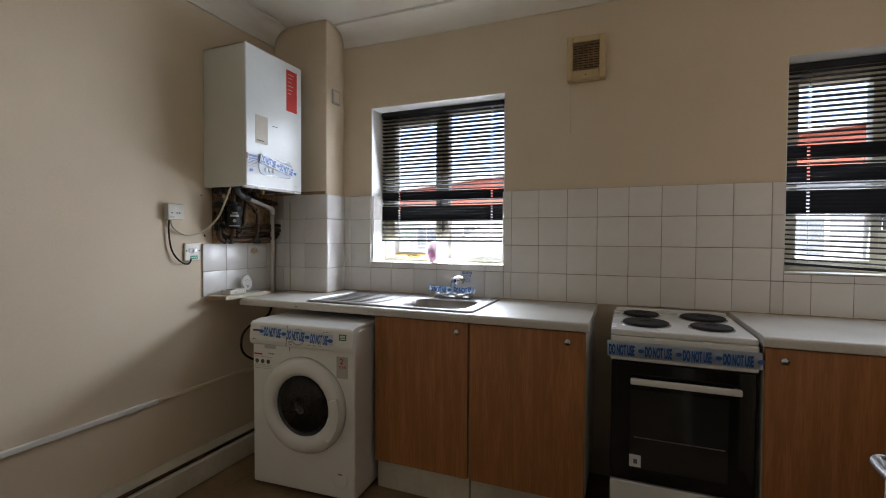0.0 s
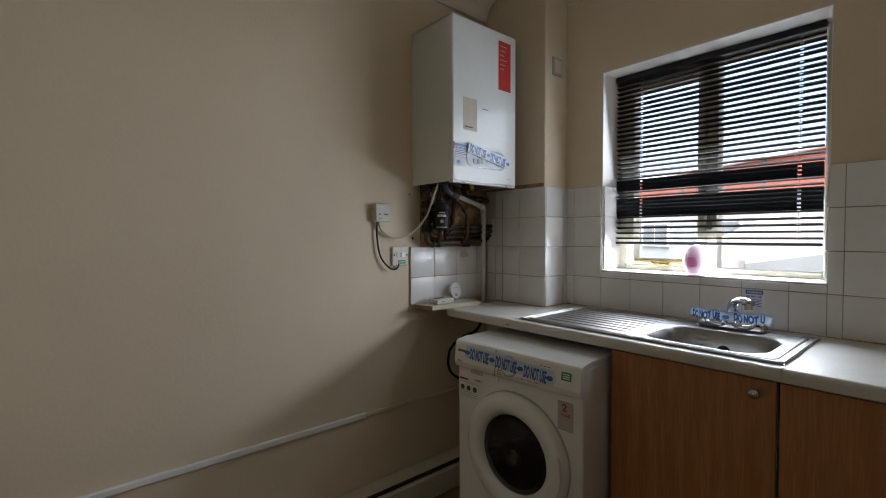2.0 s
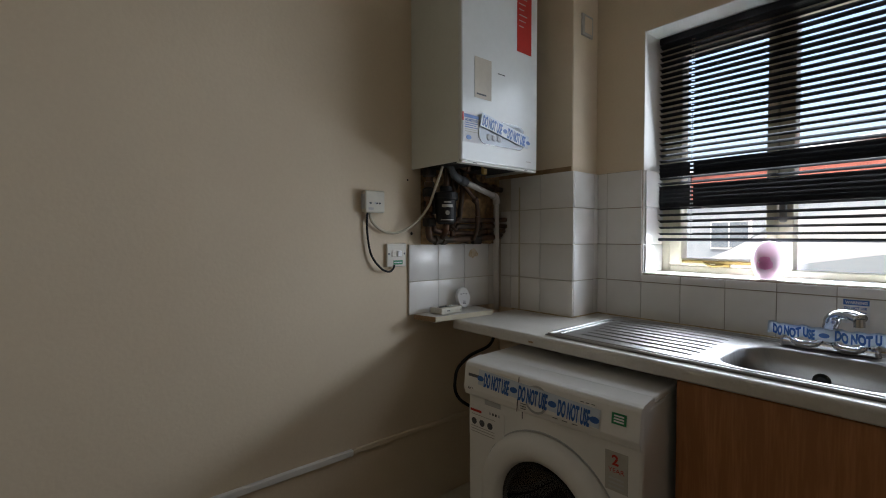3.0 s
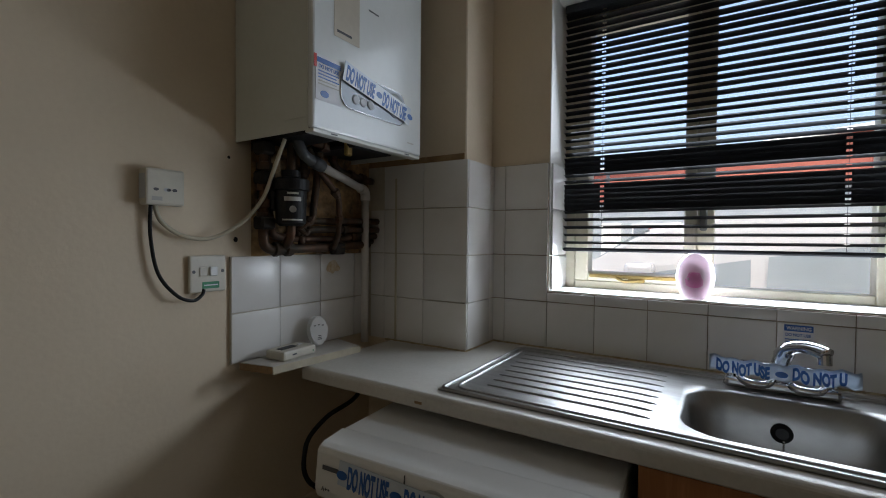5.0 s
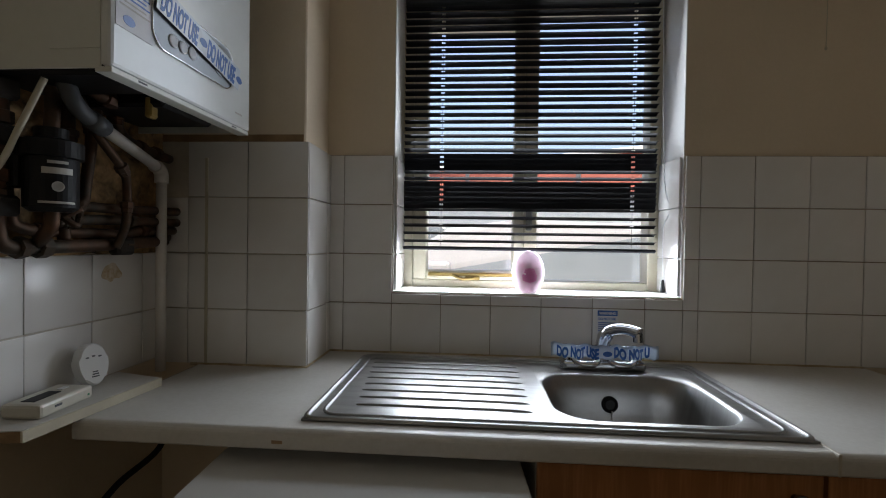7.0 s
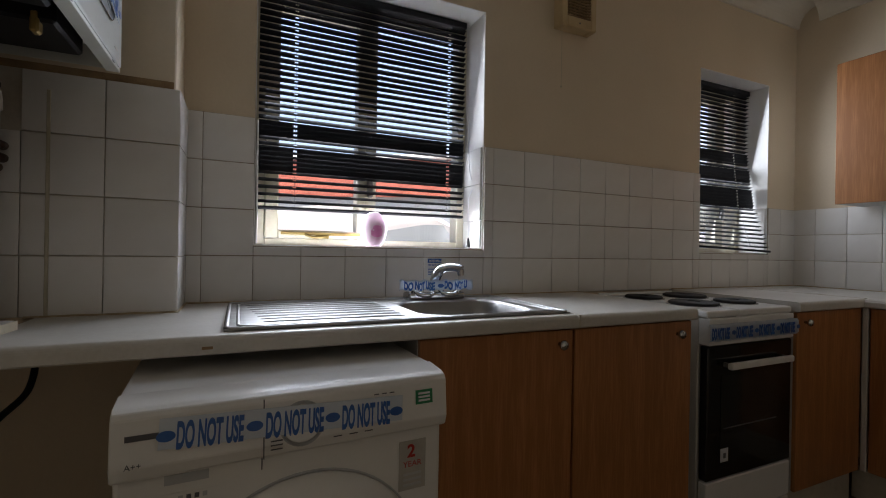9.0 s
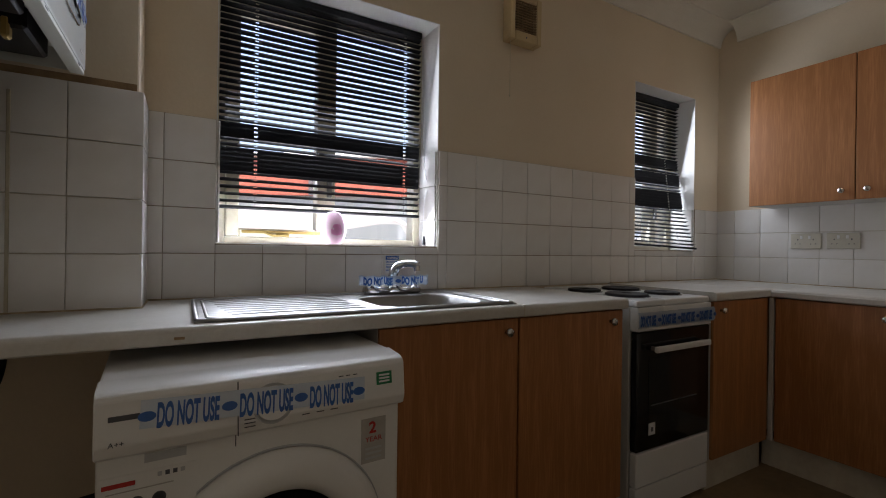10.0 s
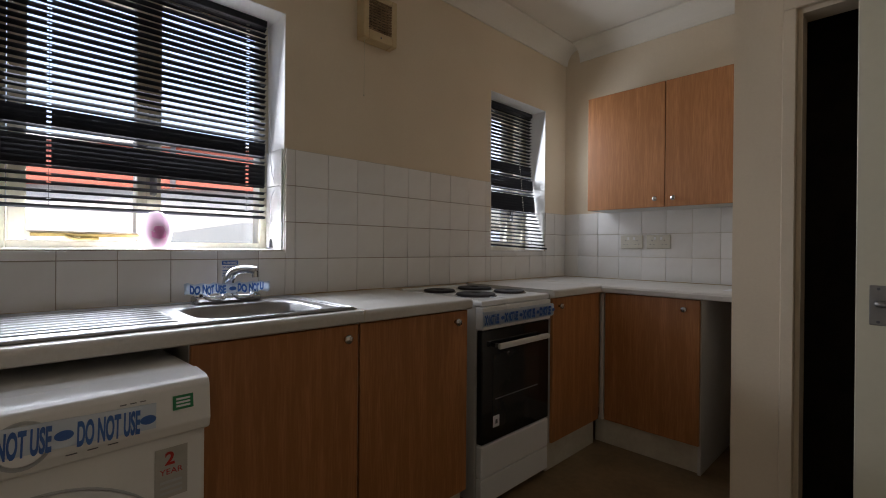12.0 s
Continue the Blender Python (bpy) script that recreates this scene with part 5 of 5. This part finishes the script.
def frame_plate():
    f = thing("switch_pattress", (COL[0] + 0.001, -0.1, 2.08), "square outline of a white blanking plate on the column", "blanking plate")
    part("plate", box(COL[0] - 0.0075, COL[0] + 0.002, -0.135, -0.055, 2.085, 2.175, 0.002), M_LABELGR, f)
    part("cover", box(COL[0] + 0.0022, COL[0] + 0.0045, -0.123, -0.067, 2.097, 2.163, 0.001), M_WALL, f)


frame_plate()


def door_leaf():
    d = thing("door_1", (0.936, -2.43, 0), "cream painted door standing open with a metal lever handle", "door", kind="structure")
    xa, xb, ya, yb = 0.937, 0.975, -2.44, -1.684
    part("leaf", box(xa, xb, ya, yb, 0.006, 1.985, 0.002), M_DOOR, d)
    h = part("back_plate", box(xa - 0.004, xa - 0.0003, yb - 0.068, yb - 0.030, 0.895, 1.01, 0.002), M_METALGR, d, "worn satin metal handle plate")
    part("lever", tube([(xa - 0.003, yb - 0.049, 0.958), (xa - 0.022, yb - 0.049, 0.958), (xa - 0.029, yb - 0.06, 0.957), (xa - 0.028, yb - 0.15, 0.95)], 0.0085, 10), M_METALGR, h, "satin metal lever", True)
    for z in (0.905, 1.0):
        part("screw", disc(0.004, 0.004, "west", (xa - 0.0042, yb - 0.049, z)), M_INK, h)


door_leaf()

# ---- outside: street, parked car, terrace ----
GZ = -0.07


def ground():
    setting("ground", box(-400, 400, 0.3, 800, GZ - 0.3, GZ), M_ASPHALT, "grey asphalt street reaching into the distance", "ground")
    setting("pavement", box(-60, 60, 0.3, 1.9, GZ, GZ + 0.1, 0.01), M_PAVE, "concrete pavement under the windows", "pavement")
    setting("pavement", box(-60, 60, 11.0, 14.0, GZ, GZ + 0.1, 0.01), M_PAVE, "concrete pavement across the street", "pavement")


ground()


def car(cx, cy, label, paint=M_CARWHITE):
    c = thing("car", (cx, cy, GZ), label, "car")
    side = [(-2.05, 0.32), (-2.08, 0.62), (-1.95, 0.82), (-1.15, 0.96), (-0.45, 1.42), (0.1, 1.5), (1.1, 1.47), (1.75, 1.05), (2.05, 0.98), (2.1, 0.4), (2.0, 0.3)]
    body = prism([(cx + u, GZ + v) for u, v in side], "y", cy - 0.82, cy + 0.82, 0.05)
    for v in body.verts:
        if v.co.z > GZ + 1.0:
            k = (v.co.z - GZ - 1.0) * 0.3
            v.co.y = cy + (v.co.y - cy) * (1 - k)
    part("body", body, paint, c)
    for u0, u1 in ((-0.86, 0.16), (0.24, 1.28)):
        q = prism([(cx + u0 + (0.0 if u0 > 0 else -0.02), GZ + 1.0), (cx + u1 + (0.12 if u0 > 0 else 0), GZ + 1.0), (cx + u1 - (0.12 if u0 > 0 else 0), GZ + 1.37), (cx + max(u0, -0.42) + 0.02, GZ + 1.37)], "y", cy - 0.815, cy - 0.75)
        for v in q.verts:
            if v.co.z > GZ + 1.1:
                v.co.y += 0.09
        part("side_window", q, M_CARGLASS, c, "side window, sky reflection painted in as pale grey")
    ws = prism([(cx - 1.12, GZ + 0.99), (cx - 0.46, GZ + 1.425), (cx - 0.44, GZ + 1.41), (cx - 1.09, GZ + 0.97)], "y", cy - 0.7, cy + 0.7)
    part("windscreen", ws, M_CARGLASS, c, "windscreen, sky reflection painted in as pale grey")
    for u in (-1.3, 1.3):
        for s in (-1, 1):
            wh = part("wheel", lathe([(0.2, -0.09), (0.31, -0.09), (0.32, -0.07), (0.32, 0.07), (0.31, 0.09), (0.2, 0.09)], (cx + u, cy + s * 0.76, GZ + 0.32), (0, 1, 0), 28), M_TYRE, c, "black tyre")
            part("rim", lathe([(0.2, 0.085), (0.17, 0.07), (0.05, 0.09), (0, 0.09)], (cx + u, cy + s * 0.76, GZ + 0.32), (0, s, 0), 20), M_METALGR, wh)
    part("mirror", box(cx - 0.56, cx - 0.38, cy - 1.0, cy - 0.8, GZ + 1.02, GZ + 1.18, 0.03, 2), paint, c)
    part("headlight", box(cx - 2.07, cx - 1.9, cy - 0.78, cy - 0.5, GZ + 0.64, GZ + 0.78, 0.02), M_GLASS, c)
    return c


car(-0.45, 2.78, "white hatchback parked at the kerb outside the window")
car(-6.0, 3.6, "white hatchback parked further along the kerb")
car(5.6, 3.5, "silver hatchback parked beyond the narrow window", M_SILVER)


def brick_building():
    t = thing("brick_building", (3, 14.3, GZ), "long orange brick building with pale lower wall across the street", "building")
    part("lower_wall", box(-57, 12, 14.4, 22, GZ, 2.9), M_RENDER, t, "pale rendered ground floor")
    part("wall", box(-57, 12, 14.2, 22, 2.9, 4.2), M_RED_BRICK, t, "orange red brick band")
    part("roof", box(-57.2, 12.2, 14.0, 22.2, 4.2, 4.35, 0.03), M_REVEAL, t, "pale roof edge")
    for i in range(-12, 3):
        x = i * 4.4 + 0.8
        part("pilaster", box(x + 2.0, x + 2.14, 14.12, 14.2, 2.9, 4.2), M_ROOF, t)
        if i % 2 == 0:
            part("door", box(x + 1.6, x + 2.6, 14.3, 14.42, GZ, 2.0), M_BLUEGREEN if i % 4 == 0 else M_REVEAL, t, "painted front door")
        w = part("window", box(x - 1.2, x + 0.9, 14.32, 14.42, 0.7, 1.95), M_REVEAL, t)
        part("pane", box(x - 1.1, x - 0.2, 14.29, 14.315, 0.8, 1.86), M_CARGLASS, w)
        part("pane", box(x - 0.1, x + 0.8, 14.29, 14.315, 0.8, 1.86), M_CARGLASS, w)
    t.rotation_euler = (0, 0, radians(-30))


brick_building()

# ---- wall tiles ----
tile_cache = {}


def tile_mesh(w, h):
    key = (round(w, 3), round(h, 3))
    if key not in tile_cache:
        bm = box(0, key[0], -0.0062, 0, 0, key[1])
        bmesh.ops.bevel(bm, geom=[e for e in bm.edges if all(v.co.y < -0.003 for v in e.verts)], offset=0.0016, segments=2, affect="EDGES", profile=0.6)
        me = bpy.data.meshes.new("tile")
        bm.to_mesh(me)
        bm.free()
        me.materials.append(M_TILE)
        me.shade_smooth()
        tile_cache[key] = me
    return tile_cache[key]


TURNS = {"south": 0, "east": 90, "west": -90}
tile_rng = random.Random(7)


def lay(parent, facing, origin, us, vs, skip=lambda u0, u1, v0, v1: False):
    """Tiles between the grid lines us and vs, measured along the wall from origin."""
    for u0, u1 in zip(us, us[1:]):
        for v0, v1 in zip(vs, vs[1:]):
            if skip(u0, u1, v0, v1) or u1 - u0 < 0.012:
                continue
            ob = new("tile", tile_mesh(u1 - u0 - 0.0018, v1 - v0 - 0.0034))
            m = Matrix.Translation(origin) @ Matrix.Rotation(radians(TURNS[facing]), 4, "Z") @ Matrix.Translation((u0 + 0.0009, -0.003 - tile_rng.uniform(0, 0.0007), v0 + 0.0017))
            ob.parent = parent
            ob.matrix_basis = m @ Matrix.Rotation(radians(tile_rng.uniform(-0.25, 0.25)), 4, "X") @ Matrix.Rotation(radians(tile_rng.uniform(-0.25, 0.25)), 4, "Z")


def grid(a, b, ref, p=P):
    """Grid lines from a to b, with whole tiles counted from ref."""
    first = math.ceil((a - ref) / p + 0.02)
    out = [a]
    k = first
    while ref + k * p < b - 0.004:
        out.append(ref + k * p)
        k += 1
    return out + [b]


zs4 = [ZC + P * k for k in range(5)]
zs3 = zs4[:4]
SILL1, SILL2 = W1[2] - 0.003, W2[2] - 0.003


def backing(x0, x1, y0, y1, z0, z1, material=M_GROUT, label="stained grey-brown tile grout"):
    setting("trim", box(x0, x1, y0, y1, z0, z1), material, label, "grout")


for a, b, c, d in ((COL[0], W1[0], ZC, ZT), (W1[1], W2[0], ZC, ZT), (W1[0], W1[1], ZC, W1[2] - 0.002), (W2[0], W2[1], ZC, W2[2] - 0.002), (W2[1], XE, ZC, ZT3)):
    backing(a, b, -0.006, -0.0002, c + 0.0005, d)
lay(north, "south", (0, 0, 0), grid(COL[0], W1[0], W1[0]), zs4)
lay(north, "south", (0, 0, 0), grid(W1[0], W1[1], 0.0), [ZC, ZC + P, SILL1])
lay(north, "south", (0, 0, 0), grid(W1[1], W2[0], 0.0), zs4)
lay(north, "south", (0, 0, 0), grid(W2[0], W2[1], 0.0), [ZC, ZC + P, SILL2])
lay(north, "south", (0, 0, 0), grid(W2[1], XE, 0.0), zs3)
# column front and side
backing(XW, COL[0], COL[1], COL[1] + 0.0075, ZC + 0.0005, ZT, M_GROUTW, "pale cream tile grout")
backing(COL[0] - 0.0075, COL[0], COL[1] + 0.0075, -0.006, ZC + 0.0005, ZT, M_GROUTW, "pale cream tile grout")
lay(column, "south", (0, COL[1] + 0.004, 0), grid(-1.503, COL[0] + 0.006, COL[0] + 0.006, 0.168), zs4, lambda u0, u1, v0, v1: v0 > ZT - P - 0.01 and u1 < -1.43)
lay(column, "east", (COL[0] - 0.004, 0, 0), grid(COL[1], -0.008, COL[1] + 0.004), zs4)
setting("tile_bead", box(-1.392, -1.384, COL[1] - 0.008, COL[1] - 0.0045, ZC + 0.001, ZT - 0.045, 0.001), M_CABLE, "cream plastic bead on the column tiles", "trim")
# boiler wall
backing(XW + 0.0002, XW + 0.006, -0.735, COL[1], ZC + 0.0165, ZC + 2 * P, M_GROUTW, "pale cream tile grout")
lay(west, "east", (XW, 0, 0), grid(-0.735, COL[1] - 0.006, -0.735, 0.154), [ZC + 0.017, ZC + P, ZC + 2 * P])
# return wall
backing(XE - 0.006, XE - 0.0002, PIER[1], -0.008, ZC + 0.0005, ZT3, M_GROUTW, "pale cream tile grout")
lay(east, "west", (XE, 0, 0), grid(0.008, -PIER[1], 0.008 + 0.11), zs3)
# white tiles line the lower window reveals
for x, fc, sgn in ((W1[0] + 0.0005, "east", 1), (W1[1] - 0.0005, "west", -1), (W2[1] - 0.0005, "west", -1)):
    us = [0.006, 0.006 + P] if sgn > 0 else [-0.006 - P, -0.006]
    top = ZT if x < 1 else ZT3
    lay(north, fc, (x + sgn * 0.002, 0, 0), us, [W1[2] + 0.004] + [z for z in zs4 if z > W1[2] + 0.03 and z <= top + 0.001])


# ---- sealant, stains and other small wear ----
M_SEAL = mat("stained_sealant", (0.55, 0.46, 0.30), (0.30, 0.21, 0.11), 0.6, scale=14, fine=70, bump=0.2, spread=0.6)


def sealant(pts, r=0.0042):
    line = []
    for a, b in zip(pts, pts[1:]):
        n = max(2, int((Vector(b) - Vector(a)).length / 0.03))
        for i in range(n):
            q = Vector(a).lerp(Vector(b), i / n)
            line.append(q + Vector((0, 0, 0.0012 * noise.noise(q * 25))))
    line.append(Vector(pts[-1]))
    setting("sealant", tube(line, r, 7, False), M_SEAL, "stained cream sealant along the worktop", "sealant", True)


zq = ZC + 0.0005
sealant([(COL[0] + 0.008, -0.012, zq), (0.46, -0.012, zq)])
sealant([(1.06, -0.012, zq), (XE - 0.012, -0.012, zq)])
sealant([(-1.43, COL[1] - 0.008, zq), (COL[0] + 0.005, COL[1] - 0.008, zq), (COL[0] + 0.007, -0.012, zq)])
sealant([(XE - 0.012, PIER[1] + 0.01, zq), (XE - 0.012, -0.015, zq)], 0.0035)


def blotch(name, facing, origin, r, squash, material, label, seed):
    """A thin dried stain with an uneven outline."""
    bm = disc(r, r * squash, facing, (0, 0, 0), 0.0003, seg=36)
    for v in bm.verts:
        v.co *= 1 + 0.75 * noise.noise(v.co * (1.4 / r) + Vector((seed, 0, 0)))
    bm.transform(Matrix.Translation(origin))
    setting(name, bm, material, label, "stain")


M_RUST = mat("rust_stain", (0.40, 0.27, 0.13), (0.64, 0.55, 0.42), 0.5, scale=40, fine=150, bump=0.1, spread=0.6)
blotch("rust_stain", "east", (XW + 0.0105, -0.375, 1.165), 0.032, 0.7, M_RUST, "brown rust stain on the tile below the pipes", 3)
